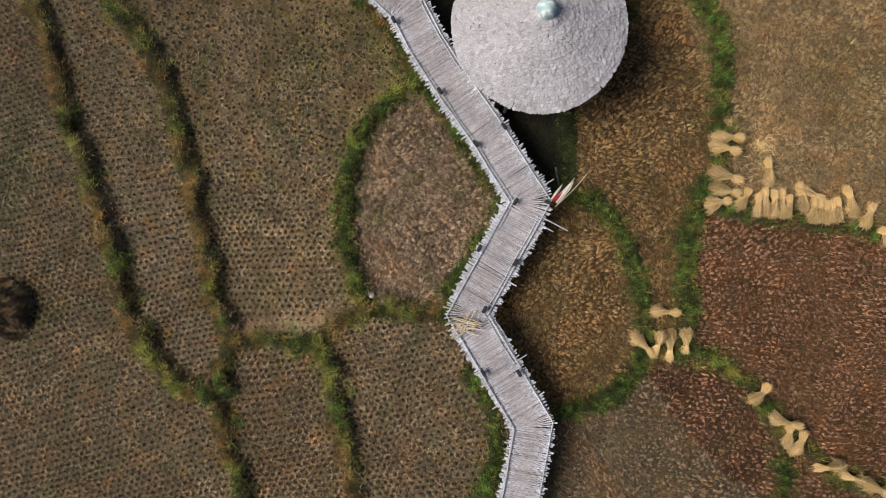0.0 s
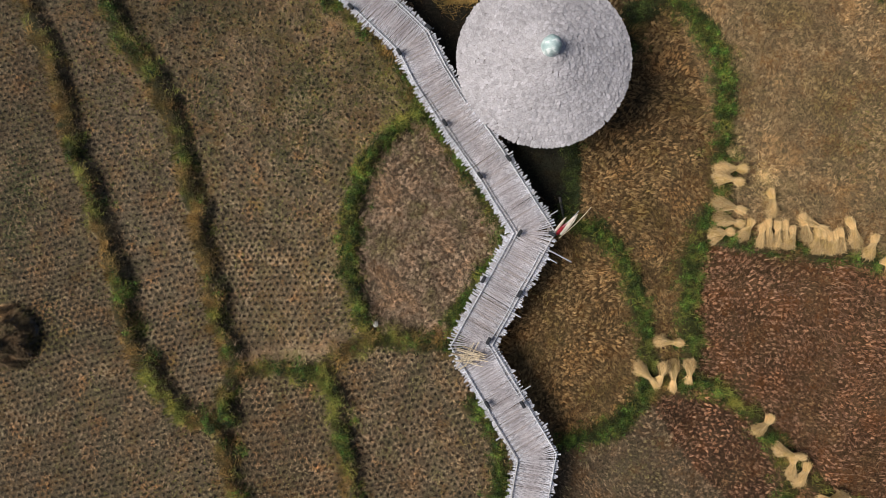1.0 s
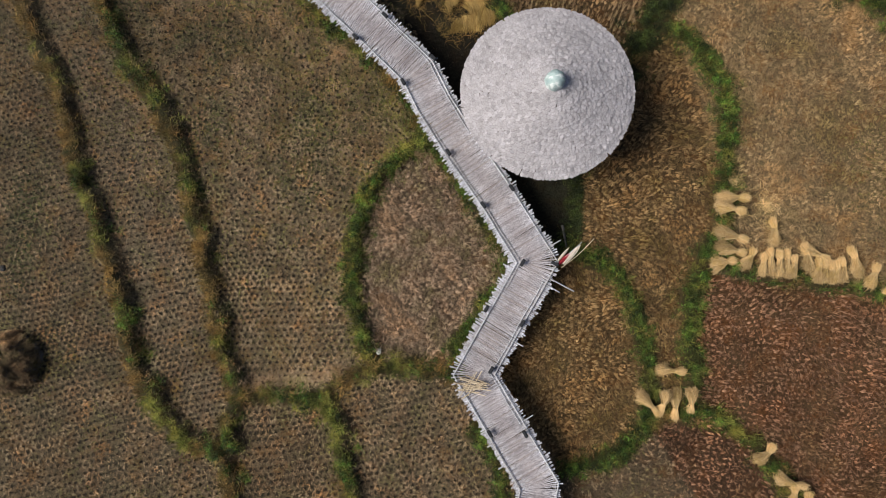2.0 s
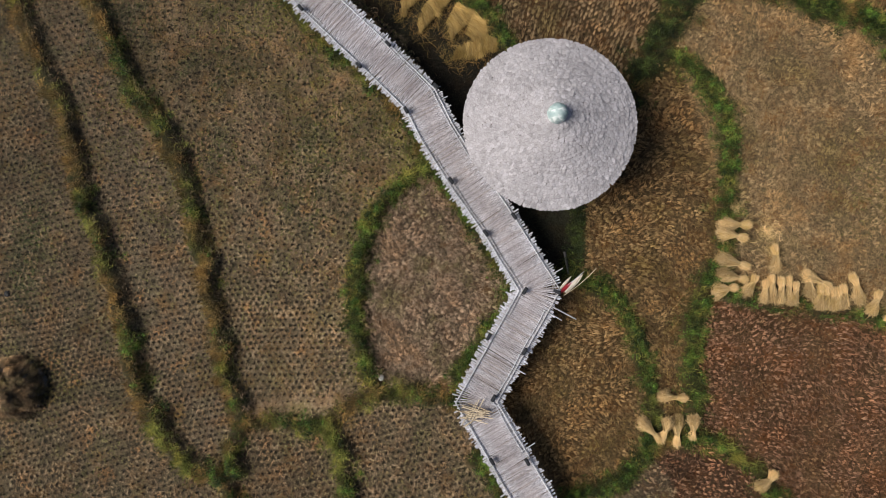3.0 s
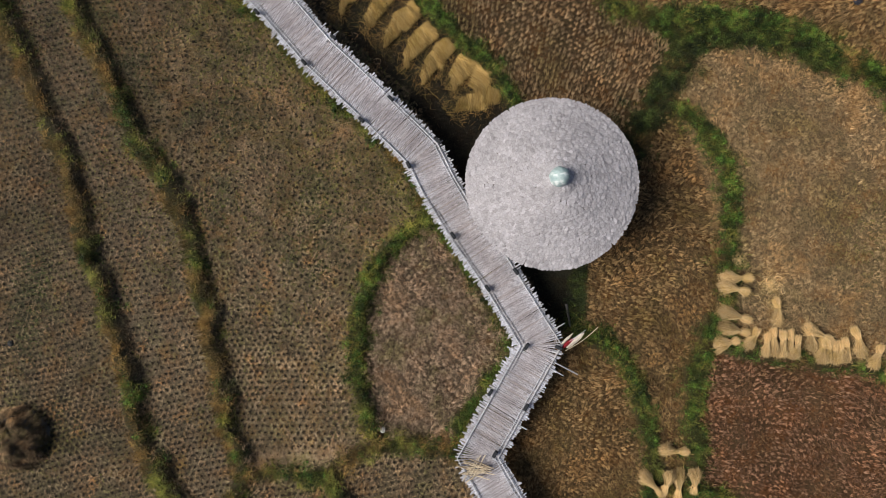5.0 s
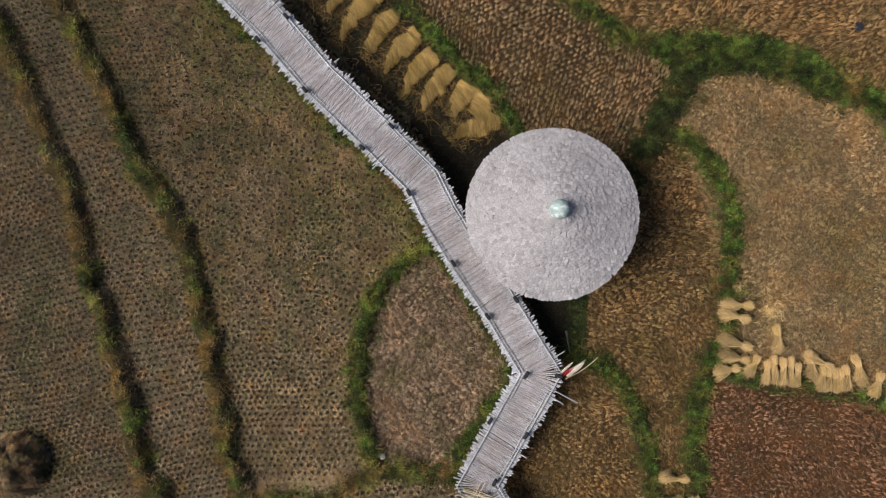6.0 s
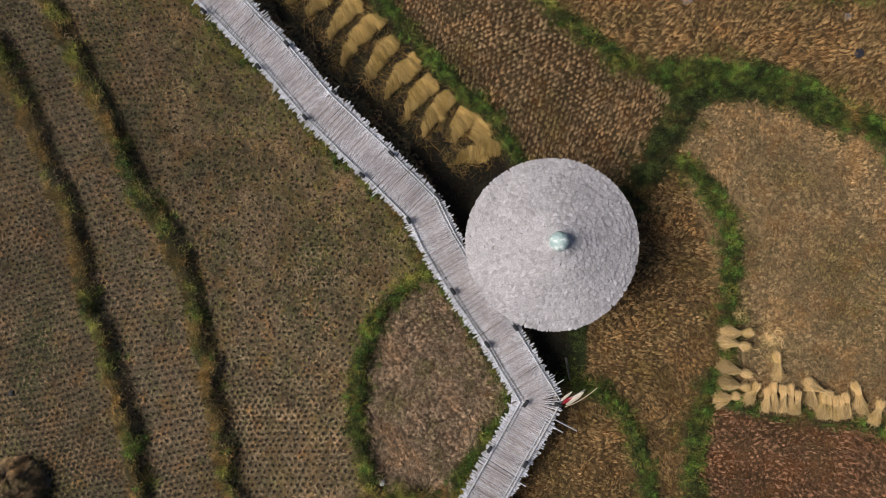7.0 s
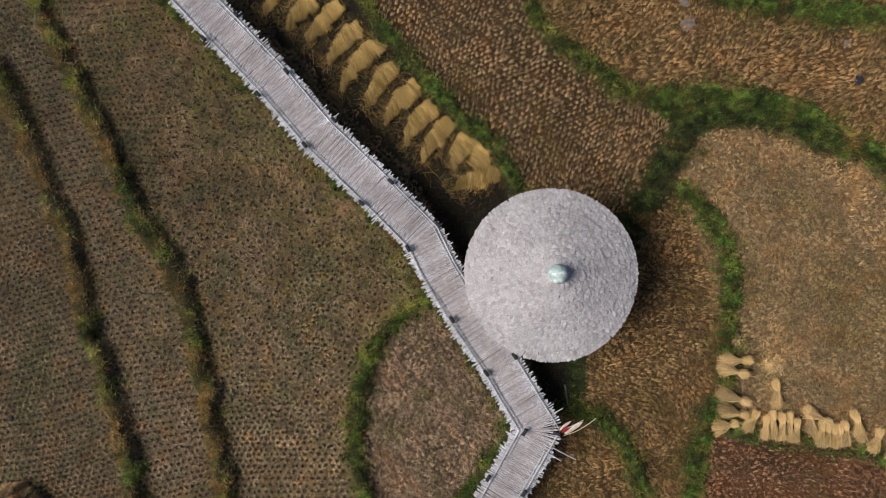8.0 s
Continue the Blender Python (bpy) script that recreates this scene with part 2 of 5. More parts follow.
def quads(name, v, material, tone=None):
    """One object from an array of loose four-cornered blades, shape (count, 4, 3); tone: how pale each one is."""
    k = len(v)
    me = bpy.data.meshes.new(name)
    me.vertices.add(4 * k)
    me.vertices.foreach_set("co", np.ascontiguousarray(v, np.float32).ravel())
    me.loops.add(4 * k)
    me.loops.foreach_set("vertex_index", np.arange(4 * k, dtype=np.int32))
    me.polygons.add(k)
    me.polygons.foreach_set("loop_start", np.arange(0, 4 * k, 4, dtype=np.int32))
    me.materials.append(material)
    me.update(calc_edges=True)
    me.attributes.new("tone", "FLOAT", "FACE").data.foreach_set("value", np.ones(k, np.float32) if tone is None else np.asarray(tone, np.float32))
    return new(name, me)


def part(name, bm, material, parent, label=""):
    me = bpy.data.meshes.new(name)
    bm.to_mesh(me)
    bm.free()
    me.materials.append(material)
    ob = new(name, me)
    ob.parent = parent
    return tagged(ob, label)


def blades(base, run, width, taper=0.3):
    """Tapered blades from base along run; flat side to the sky as far as the run allows."""
    side = np.stack([-run[:, 1], run[:, 0], 0 * run[:, 0]], 1)
    side /= np.maximum(np.linalg.norm(side, axis=1, keepdims=True), 1e-6)
    side *= (np.asarray(width) * 0.5)[:, None]
    tip = base + run
    return np.stack([base - side, base + side, tip + side * taper, tip - side * taper], 1)


def leaves(centre, size, tilt=0.5):
    """Folded diamond leaves at random turns."""
    k = len(centre)
    a = rng.uniform(0, 2 * np.pi, k)
    along = np.stack([np.cos(a), np.sin(a), rng.normal(0, tilt, k)], 1) * size[:, None]
    side = np.stack([-np.sin(a), np.cos(a), rng.normal(0, tilt, k)], 1) * (size * rng.uniform(0.5, 0.9, k))[:, None]
    lift = np.zeros((k, 3))
    lift[:, 2] = size * 0.2
    return np.stack([centre - along * 0.5, centre + side * 0.5 + lift, centre + along * 0.5, centre - side * 0.5 + lift], 1)


def smooth_line(points, step=0.25):
    """A curve through the control points (Catmull-Rom), at about even steps."""
    p = np.array([2 * np.array(points[0]) - points[1], *points, 2 * np.array(points[-1]) - points[-2]], float)
    out = []
    for i in range(1, len(p) - 2):
        k = max(2, int(np.linalg.norm(p[i + 1] - p[i]) / step))
        u = np.linspace(0, 1, k, endpoint=False)[:, None]
        out.append(0.5 * (2 * p[i] + (p[i + 1] - p[i - 1]) * u + (2 * p[i - 1] - 5 * p[i] + 4 * p[i + 1] - p[i + 2]) * u**2
                          + (3 * p[i] - p[i - 1] - 3 * p[i + 1] + p[i + 2]) * u**3))
    return np.vstack([*out, p[-2:-1]])


def away(x, y, line):
    """The distance of the points from a line of many short runs."""
    best = np.full(x.shape, 1e9)
    for (ax, ay), (bx, by) in zip(line[:-1], line[1:]):
        dx, dy = bx - ax, by - ay
        u = np.clip(((x - ax) * dx + (y - ay) * dy) / (dx * dx + dy * dy + 1e-9), 0, 1)
        np.minimum(best, (x - ax - u * dx) ** 2 + (y - ay - u * dy) ** 2, out=best)
    return np.sqrt(best)


def inside(x, y, ring):
    hit = np.zeros(x.shape, bool)
    for (ax, ay), (bx, by) in zip(ring, ring[1:] + ring[:1]):
        if ay != by:
            hit ^= ((ay > y) != (by > y)) & (x < (bx - ax) * (y - ay) / (by - ay) + ax)
    return hit


def value_noise(x, y, cell, seed):
    g = np.random.default_rng(seed).uniform(-1, 1, (128, 128))
    u, v = x / cell + 40.3, y / cell + 40.7
    i, j = np.floor(u).astype(int), np.floor(v).astype(int)
    fu, fv = u - i, v - j
    fu, fv = fu * fu * (3 - 2 * fu), fv * fv * (3 - 2 * fv)
    at = lambda a, b: g[a % 128, b % 128]
    return (at(i, j) * (1 - fu) + at(i + 1, j) * fu) * (1 - fv) + (at(i, j + 1) * (1 - fu) + at(i + 1, j + 1) * fu) * fv


# ---- the plan: earth banks between the plots (line, half width, height, green share, cover) ----
BANKS, PLOTS = [], []


def bank(*facts):
    BANKS.append(facts)


def plot(*facts):
    PLOTS.append(facts)


bank('hut verge', [(4.75, 7.7), (5.05, 6.6), (5.1, 5.4), (4.9, 4.6)], 0.32, 0.08, 0.8, 0.9)
bank('outer west bank', [(-21.78, 17.78), (-20.36, 16.18), (-19.16, 14.33), (-17.68, 11.68), (-16.62, 9.74), (-15.06, 5.83), (-14.28, 4.16), (-13.46, 2.15), (-12.71, 0.5), (-12.02, -1.49), (-11.22, -2.95), (-10.06, -4.12), (-8.89, -4.58), (-8.01, -5.2), (-7.51, -6.9), (-6.84, -8.67), (-6.3, -10.36)], 0.45, 0.38, 0.3, 0.8)
bank('inner west bank', [(-20.17, 21.08), (-18.99, 19.44), (-17.63, 17.22), (-16.52, 15.44), (-15.07, 13.31), (-13.84, 10.91), (-12.22, 9.16), (-11.01, 6.69), (-10.16, 4.45), (-9.07, 0.86), (-8.53, -1.02), (-7.91, -2.33), (-8.18, -3.69), (-8.01, -4.68)], 0.45, 0.38, 0.33, 0.8)
bank('cross bank', [(-7.93, -2.5), (-6.42, -2.33), (-4.62, -2.43), (-3.55, -1.64), (-2.49, -0.9), (-0.92, -0.84), (0.78, -0.99)], 0.45, 0.2, 0.4, 0.85)
bank('south plot bank', [(-4.4, -2.37), (-3.56, -3.92), (-3.21, -5.67), (-2.56, -7.61), (-2.1, -9.33)], 0.4, 0.36, 0.4, 0.85)
bank('oval plot bank', [(-1.22, 8.45), (-2.19, 7.65), (-3.18, 6.25), (-3.63, 4.62), (-3.69, 2.35), (-3.35, 0.79), (-2.6, -0.84)], 0.46, 0.34, 0.5, 1.05)
bank('bridge verge north', [(-14.78, 21.03), (-12.01, 18.69), (-8.65, 15.8), (-6.52, 13.72), (-4.13, 11.79), (-2.28, 10.3), (-1.45, 8.97), (-0.2, 7.32), (1.2, 5.62), (2.62, 3.5)], 0.34, 0.14, 0.62, 1.0)
bank('bridge verge middle', [(2.7, 3.42), (1.83, 1.82), (0.91, 0.41), (0.66, -0.96)], 0.45, 0.2, 0.75, 0.95)
bank('bridge verge south', [(1.71, -3.12), (2.65, -4.5), (3.11, -6.13), (2.65, -7.26), (2.54, -9.02)], 0.4, 0.2, 0.85, 0.95)
bank('round plot bank', [(4.72, 4.4), (5.99, 4.09), (7.18, 3.09), (7.9, 1.55), (8.5, -0.32), (8.55, -2.1), (7.55, -3.4), (6.47, -4.09), (5.26, -4.48)], 0.42, 0.2, 0.8, 0.95)
bank('east bank', [(8.57, 13.74), (9.79, 12.85), (10.76, 11.35), (11.0, 9.28), (11.0, 7.91), (11.06, 5.86), (10.46, 4.45), (10.02, 2.83), (10.11, 0.8), (10.15, -0.77), (9.94, -1.9)], 0.5, 0.2, 0.75, 0.9)
bank('sheaf bank', [(10.51, 4.27), (12.56, 4.02), (15.3, 3.75), (17.99, 3.55), (20.54, 3.31)], 0.35, 0.12, 0.6, 0.85)
bank('south east bank', [(8.61, -2.21), (9.93, -1.79), (11.33, -1.92), (12.73, -2.94), (13.91, -3.97), (15.51, -5.64), (16.88, -6.21), (18.46, -6.66), (20.94, -7.15)], 0.4, 0.15, 0.45, 0.85)
bank('south spur bank', [(13.91, -3.97), (14.33, -5.39), (14.24, -7.2), (14.21, -8.91)], 0.4, 0.12, 0.5, 0.85)
bank('north sheaf bank', [(2.33, 12.86), (1.13, 14.65), (-0.25, 15.73), (-1.79, 17.11), (-3.35, 18.6), (-4.68, 20.2), (-6.19, 22.16)], 0.38, 0.2, 0.75, 0.95)
bank('north bank', [(1.53, 23.04), (2.04, 21.11), (2.65, 19.95), (4.16, 18.86), (5.88, 17.8), (7.99, 17.2)], 0.42, 0.2, 0.7, 0.95)
bank('north east bank', [(7.6, 17.2), (9.86, 17.42), (11.71, 17.5), (13.13, 17.2), (14.33, 16.65), (17.13, 15.53), (19.29, 14.81)], 0.72, 0.24, 0.72, 1.2)
bank('north corner bank', [(8.5, 15.9), (9.4, 16.4), (10.6, 16.72), (11.7, 16.86), (13.0, 16.5), (14.4, 15.95), (15.6, 15.6)], 0.42, 0.15, 0.62, 1.0)
bank('hut bank', [(8.58, 17.18), (8.46, 15.38), (7.74, 13.9), (7.04, 12.2), (6.53, 11.22)], 0.8, 0.15, 0.55, 0.9)
bank('far bank', [(8.85, 22.41), (10.3, 21.91), (12.91, 21.71), (16.88, 21.55), (19.5, 21.58)], 0.6, 0.2, 0.75, 0.95)
# plots: outline, soil colour, spacing of the planted hills, angle of the rows, way of growing, words
plot('west', [(-26, 26), (-14, 26), (-12.7, 22.37), (-6.65, 17.0), (-2.54, 13.51), (0.3, 9.0), (2.7, 3.5), (1.0, -0.8), (4.0, -4.6), (3.7, -12), (-26, -12)], (0.118, 0.088, 0.054), 0.262, 21, 'mat', 'grey-brown')
plot('strip', [(-20.52, 16.82), (-18.91, 19.4), (-16.45, 15.41), (-13.79, 10.9), (-10.96, 6.7), (-10.12, 4.47), (-8.49, -1.01), (-7.87, -2.31), (-7.98, -4.66), (-9.96, -4.08), (-11.91, -1.47), (-13.34, 2.14), (-14.93, 5.78)], (0.152, 0.114, 0.075), 0.262, 15, 'mat', 'pale grey-brown')
plot('inner', [(-20.17, 21.08), (-17.63, 17.22), (-15.07, 13.31), (-13.84, 10.91), (-12.22, 9.16), (-11.01, 6.69), (-10.16, 4.45), (-9.07, 0.86), (-8.53, -1.02), (-7.91, -2.33), (-4.62, -2.43), (-3.55, -1.64), (-2.6, -0.84), (-3.35, 0.79), (-3.69, 2.35), (-3.63, 4.62), (-3.18, 6.25), (-1.22, 8.45), (-1.48, 10.8), (-3.52, 12.52), (-7.99, 16.48), (-14.17, 21.76), (-14.2, 26), (-20, 26)], (0.146, 0.109, 0.067), 0.258, 5, 'mat', 'grey-brown and olive')
plot('south west', [(-7.93, -2.5), (-4.5, -2.4), (-3.56, -3.92), (-3.21, -5.67), (-2.1, -9.33), (-2.1, -12), (-6, -12), (-6.84, -8.67), (-7.51, -6.9), (-8.01, -5.2)], (0.122, 0.085, 0.050), 0.255, 8, 'mat', 'brown')
plot('south brown', [(-4.4, -2.37), (-3.5, -1.6), (-2.5, -0.9), (0.78, -0.99), (1.71, -3.12), (2.65, -4.5), (3.1, -6.1), (2.6, -9), (2.6, -12), (-2.1, -12), (-2.1, -9.33), (-3.21, -5.67), (-3.56, -3.92)], (0.142, 0.103, 0.064), 0.26, 12, 'mat', 'tan and brown')
plot('oval', [(-0.98, 8.23), (-2.18, 7.46), (-3.11, 6.14), (-3.52, 4.63), (-3.58, 2.36), (-3.24, 0.8), (-2.49, -0.83), (-0.92, -0.84), (0.66, -0.96), (0.91, 0.41), (2.63, 3.46), (0.41, 6.15)], (0.107, 0.074, 0.049), 0.19, 15, 'pink fans', 'pinkish-brown')
plot('round', [(1.8, -1.1), (3.0, 1.22), (4.72, 4.4), (5.99, 4.09), (7.18, 3.09), (7.9, 1.55), (8.5, -0.32), (8.55, -2.1), (7.55, -3.4), (5.26, -4.48), (3.91, -2.53)], (0.097, 0.060, 0.027), 0.165, 30, 'gold wisps', 'golden-brown')
plot('middle', [(4.57, 6.2), (6.76, 11.24), (7.79, 13.2), (8.69, 13.63), (9.79, 12.85), (10.76, 11.35), (11.0, 9.28), (11.11, 5.86), (10.46, 4.45), (10.09, 1.03), (9.93, -1.68), (8.5, -0.32), (7.9, 1.55), (7.18, 3.09), (5.07, 4.3)], (0.103, 0.064, 0.030), 0.165, -12, 'gold wisps', 'golden-brown')
plot('south', [(5.27, -4.55), (7.55, -3.4), (9.94, -1.86), (11.33, -1.92), (12.73, -2.94), (13.91, -3.97), (14.33, -5.39), (14.26, -9.79), (5.51, -10.36)], (0.101, 0.071, 0.044), 0.19, -8, 'grey wisps', 'grey and olive-brown')
plot('south red', [(8.68, -2.61), (9.93, -1.9), (11.4, -1.97), (12.73, -2.99), (13.91, -4.02), (14.28, -5.39), (14.24, -7.6), (12.38, -6.6), (10.28, -4.75)], (0.068, 0.036, 0.020), 0.19, -8, 'ticks', 'dark red-brown')
plot('southeast', [(13.98, -4.08), (15.51, -5.64), (18.46, -6.66), (23.64, -7.64), (23.73, -10.26), (14.31, -10.87), (14.33, -5.39)], (0.076, 0.042, 0.021), 0.19, 10, 'ticks', 'red-brown')
plot('east', [(10.27, 3.64), (12.57, 3.79), (17.99, 3.48), (23.27, 3.05), (23.64, -7.64), (18.46, -6.61), (15.51, -5.64), (13.91, -3.97), (11.33, -1.92), (10.04, -1.67), (10.11, 0.8)], (0.098, 0.051, 0.025), 0.19, 4, 'ticks', 'dark red-brown')
plot('gold', [(8.68, 13.75), (8.59, 17.06), (9.86, 17.45), (13.13, 17.56), (17.13, 15.83), (22.55, 14.45), (23.26, 3.27), (17.98, 3.6), (12.56, 4.02), (10.51, 4.34), (11.0, 7.91)], (0.185, 0.125, 0.066), 0.165, 0, 'tan wisps', 'tawny gold')
plot('north', [(2.32, 12.97), (1.13, 14.65), (-1.79, 17.11), (-4.68, 20.2), (-6.74, 22.86), (1.38, 23.52), (2.65, 19.95), (5.88, 17.8), (8.47, 17.17), (7.74, 13.9), (6.53, 11.22)], (0.080, 0.050, 0.025), 0.205, -35, 'amber wisps', 'amber brown')
plot('far', [(1.38, 23.52), (2.65, 19.95), (5.88, 17.8), (7.99, 17.2), (9.86, 17.45), (11.71, 17.75), (13.13, 17.56), (17.13, 15.83), (22.55, 14.45), (22.2, 25.21)], (0.104, 0.064, 0.029), 0.185, 12, 'far wisps', 'amber gold')
# near-black soil: mud in the trough, roof shade coloured in beside the hut
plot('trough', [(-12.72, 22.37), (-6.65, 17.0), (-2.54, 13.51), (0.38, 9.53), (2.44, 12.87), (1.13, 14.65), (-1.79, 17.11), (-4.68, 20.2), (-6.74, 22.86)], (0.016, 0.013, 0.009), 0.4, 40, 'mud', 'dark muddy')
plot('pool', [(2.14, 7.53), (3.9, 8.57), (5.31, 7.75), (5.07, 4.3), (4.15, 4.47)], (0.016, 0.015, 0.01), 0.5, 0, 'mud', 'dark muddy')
BANK_LINES = [smooth_line(b[1], 0.4) for b in BANKS]
OPEN_SOIL = (0.125, 0.09, 0.053)

near_x, near_y = np.arange(-27, 26.01, 0.145), np.arange(-13, 27.01, 0.145)
out = np.array([0.4, 1, 2, 4, 8, 15, 30, 60, 120, 250, 500, 1000, 2000])
gx = np.concatenate([near_x[0] - out[::-1], near_x, near_x[-1] + out])
gy = np.concatenate([near_y[0] - out[::-1], near_y, near_y[-1] + out])
GX, GY = np.meshgrid(gx, gy, indexing="ij")


def build_ground():
    fx, fy = GX.ravel(), GY.ravel()
    wob_x = fx + 0.22 * value_noise(fx, fy, 0.9, 11) + 0.1 * value_noise(fx, fy, 0.35, 12)
    wob_y = fy + 0.22 * value_noise(fx, fy, 0.9, 13) + 0.1 * value_noise(fx, fy, 0.35, 14)
    z = -0.02 * np.clip(-fx - 3, 0, 16) + 0.03 * value_noise(fx, fy, 2.5, 3) + 0.025 * value_noise(fx, fy, 0.5, 4) + 0.018 * value_noise(fx, fy, 0.22, 5)
    turf = np.zeros_like(z)
    ridge = np.zeros_like(z)
    core = (fx > -28) & (fx < 27) & (fy > -14) & (fy < 28)
    for (name, pts, wide, high, green, cover), line in zip(BANKS, BANK_LINES):
        d = np.full(fx.shape, 99.0)
        box = core & (fx > line[:, 0].min() - 2) & (fx < line[:, 0].max() + 2) & (fy > line[:, 1].min() - 2) & (fy < line[:, 1].max() + 2)
        d[box] = away(wob_x[box], wob_y[box], line)
        ridge = np.maximum(ridge, high * np.exp(-((d / (wide * 0.8)) ** 4)))
        turf = np.maximum(turf, cover * np.clip(1.3 - d / (wide * 0.85), 0, 1))
    z += ridge * (1 + 0.25 * value_noise(fx, fy, 0.7, 6))
    soil = np.tile(np.array(OPEN_SOIL), (len(fx), 1))
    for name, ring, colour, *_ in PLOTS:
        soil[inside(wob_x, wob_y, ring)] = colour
    nx, ny = len(gx), len(gy)
    i, j = np.meshgrid(np.arange(nx - 1), np.arange(ny - 1), indexing="ij")
    a = (i * ny + j).ravel()
    me = bpy.data.meshes.new("ground")
    faces = np.stack([a, a + ny, a + ny + 1, a + 1], 1).astype(np.int32)
    me.vertices.add(nx * ny)
    me.vertices.foreach_set("co", np.stack([fx, fy, z], 1).astype(np.float32).ravel())
    me.loops.add(4 * len(a))
    me.loops.foreach_set("vertex_index", faces.ravel())
    me.polygons.add(len(a))
    me.polygons.foreach_set("loop_start", np.arange(0, 4 * len(a), 4, dtype=np.int32))
    me.materials.append(M_GROUND)
    me.update(calc_edges=True)
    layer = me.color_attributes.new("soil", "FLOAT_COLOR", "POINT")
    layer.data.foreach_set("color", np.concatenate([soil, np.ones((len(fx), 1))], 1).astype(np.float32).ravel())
    me.attributes.new("turf", "FLOAT", "POINT").data.foreach_set("value", turf.astype(np.float32))
    me.polygons.foreach_set("use_smooth", np.ones(len(a), bool))
    ob = tagged(new("ground", me), "harvested rice paddies divided by low grassy earth banks", "field", kind="structure")
    return ob, z.reshape(nx, ny), turf.reshape(nx, ny)


ground, GZ, GT = build_ground()


def sample(grid, x, y):
    i = np.clip(np.searchsorted(gx, x) - 1, 0, len(gx) - 2)
    j = np.clip(np.searchsorted(gy, y) - 1, 0, len(gy) - 2)
    u, v = (x - gx[i]) / (gx[i + 1] - gx[i]), (y - gy[j]) / (gy[j + 1] - gy[j])
    return (grid[i, j] * (1 - u) + grid[i + 1, j] * u) * (1 - v) + (grid[i, j + 1] * (1 - u) + grid[i + 1, j + 1] * u) * v


# ---- the raised bamboo walkway ----
DECK_Z = 1.28
WALKWAY = [(-14.19, 21.74), (-11.43, 19.36), (-8.06, 16.40), (-6.01, 14.36), (-3.60, 12.42), (-1.59, 10.70), (-0.84, 9.44), (0.37, 7.80), (1.81, 6.02), (3.52, 3.67), (1.42, -0.74), (4.17, -4.68), (3.85, -7.38), (3.48, -9.85)]


def walkway_line():
    """Points every 2 cm along the walkway's middle, with its turns eased over half a metre."""
    p = np.array(WALKWAY)
    run = np.concatenate([[0], np.cumsum(np.linalg.norm(np.diff(p, axis=0), axis=1))])
    s = np.arange(0, run[-1], 0.02)
    q = np.stack([np.interp(s, run, p[:, 0]), np.interp(s, run, p[:, 1])], 1)
    d = np.gradient(q, axis=0)
    k = np.exp(-np.linspace(-2, 2, 45) ** 2)
    k /= k.sum()
    ease = lambda a: np.convolve(np.pad(a, 22, mode="edge"), k, "valid")
    d = np.stack([ease(d[:, 0]), ease(d[:, 1])], 1)
    d /= np.linalg.norm(d, axis=1, keepdims=True)
    return s, q, d


WS, WQ, WD = walkway_line()


def strip_mesh(name, material, over):
    """A split-bamboo strip one metre long that weaves over and under the five lengthwise laths."""
    v, f = [], []
    cuts = np.linspace(-0.5, 0.5, 12)
    for x in cuts:
        lift = 1.6 * over * math.cos(x * 2 * math.pi * 5) * (1.0 if abs(x) < 0.42 else 0.3)
        for y, z in ((-0.5, -0.3), (-0.3, 0.5), (0.3, 0.5), (0.5, -0.3)):
            v.append((x, y, z + lift))
    for i in range(len(cuts) - 1):
        for j in range(3):
            a = i * 4 + j
            f.append((a, a + 4, a + 5, a + 1))
    k = len(v)
    f += [(0, 1, 2, 3), (k - 1, k - 2, k - 3, k - 4)]
    me = bpy.data.meshes.new(name)
    me.from_pydata(v, [], f)
    me.materials.append(material)
    me.attributes.new("across", "FLOAT", "POINT").data.foreach_set("value", [abs(p[0]) for p in v])
    return me


def deck_width(s):
    """The strips are longest on the middle leg of the zigzag."""
    return float(np.interp(s, (3, 10, 17, 24, 27, 31, 33), (1.60, 1.72, 1.68, 1.66, 1.78, 1.68, 1.62)))


def pole(a, b, r0, r1, sides=7, knots=0):
    """A bamboo pole between two points: tapered, with swollen knots."""
    a, b = Vector(a), Vector(b)
    axis = (b - a).normalized()
    u = axis.orthogonal().normalized()
    w = axis.cross(u)
    cuts = [(0.0, 1.0)]
    for i in range(knots):
        m = (i + 0.8) / (knots + 0.6)
        cuts += [(m - 0.012, 1.0), (m, 1.14), (m + 0.012, 1.0)]
    cuts.append((1.0, 1.0))
    bm = bmesh.new()
    rings = []
    for s, k in cuts:
        r = (r0 + (r1 - r0) * s) * k
        c = a.lerp(b, s)
        rings.append([bm.verts.new(c + (u * math.cos(q) + w * math.sin(q)) * r) for q in [2 * math.pi * i / sides for i in range(sides)]])
    for lo, hi in zip(rings, rings[1:]):
        for i in range(sides):
            bm.faces.new((lo[i], lo[(i + 1) % sides], hi[(i + 1) % sides], hi[i]))
    bm.faces.new(rings[0][::-1])
    bm.faces.new(rings[-1])
    return bm


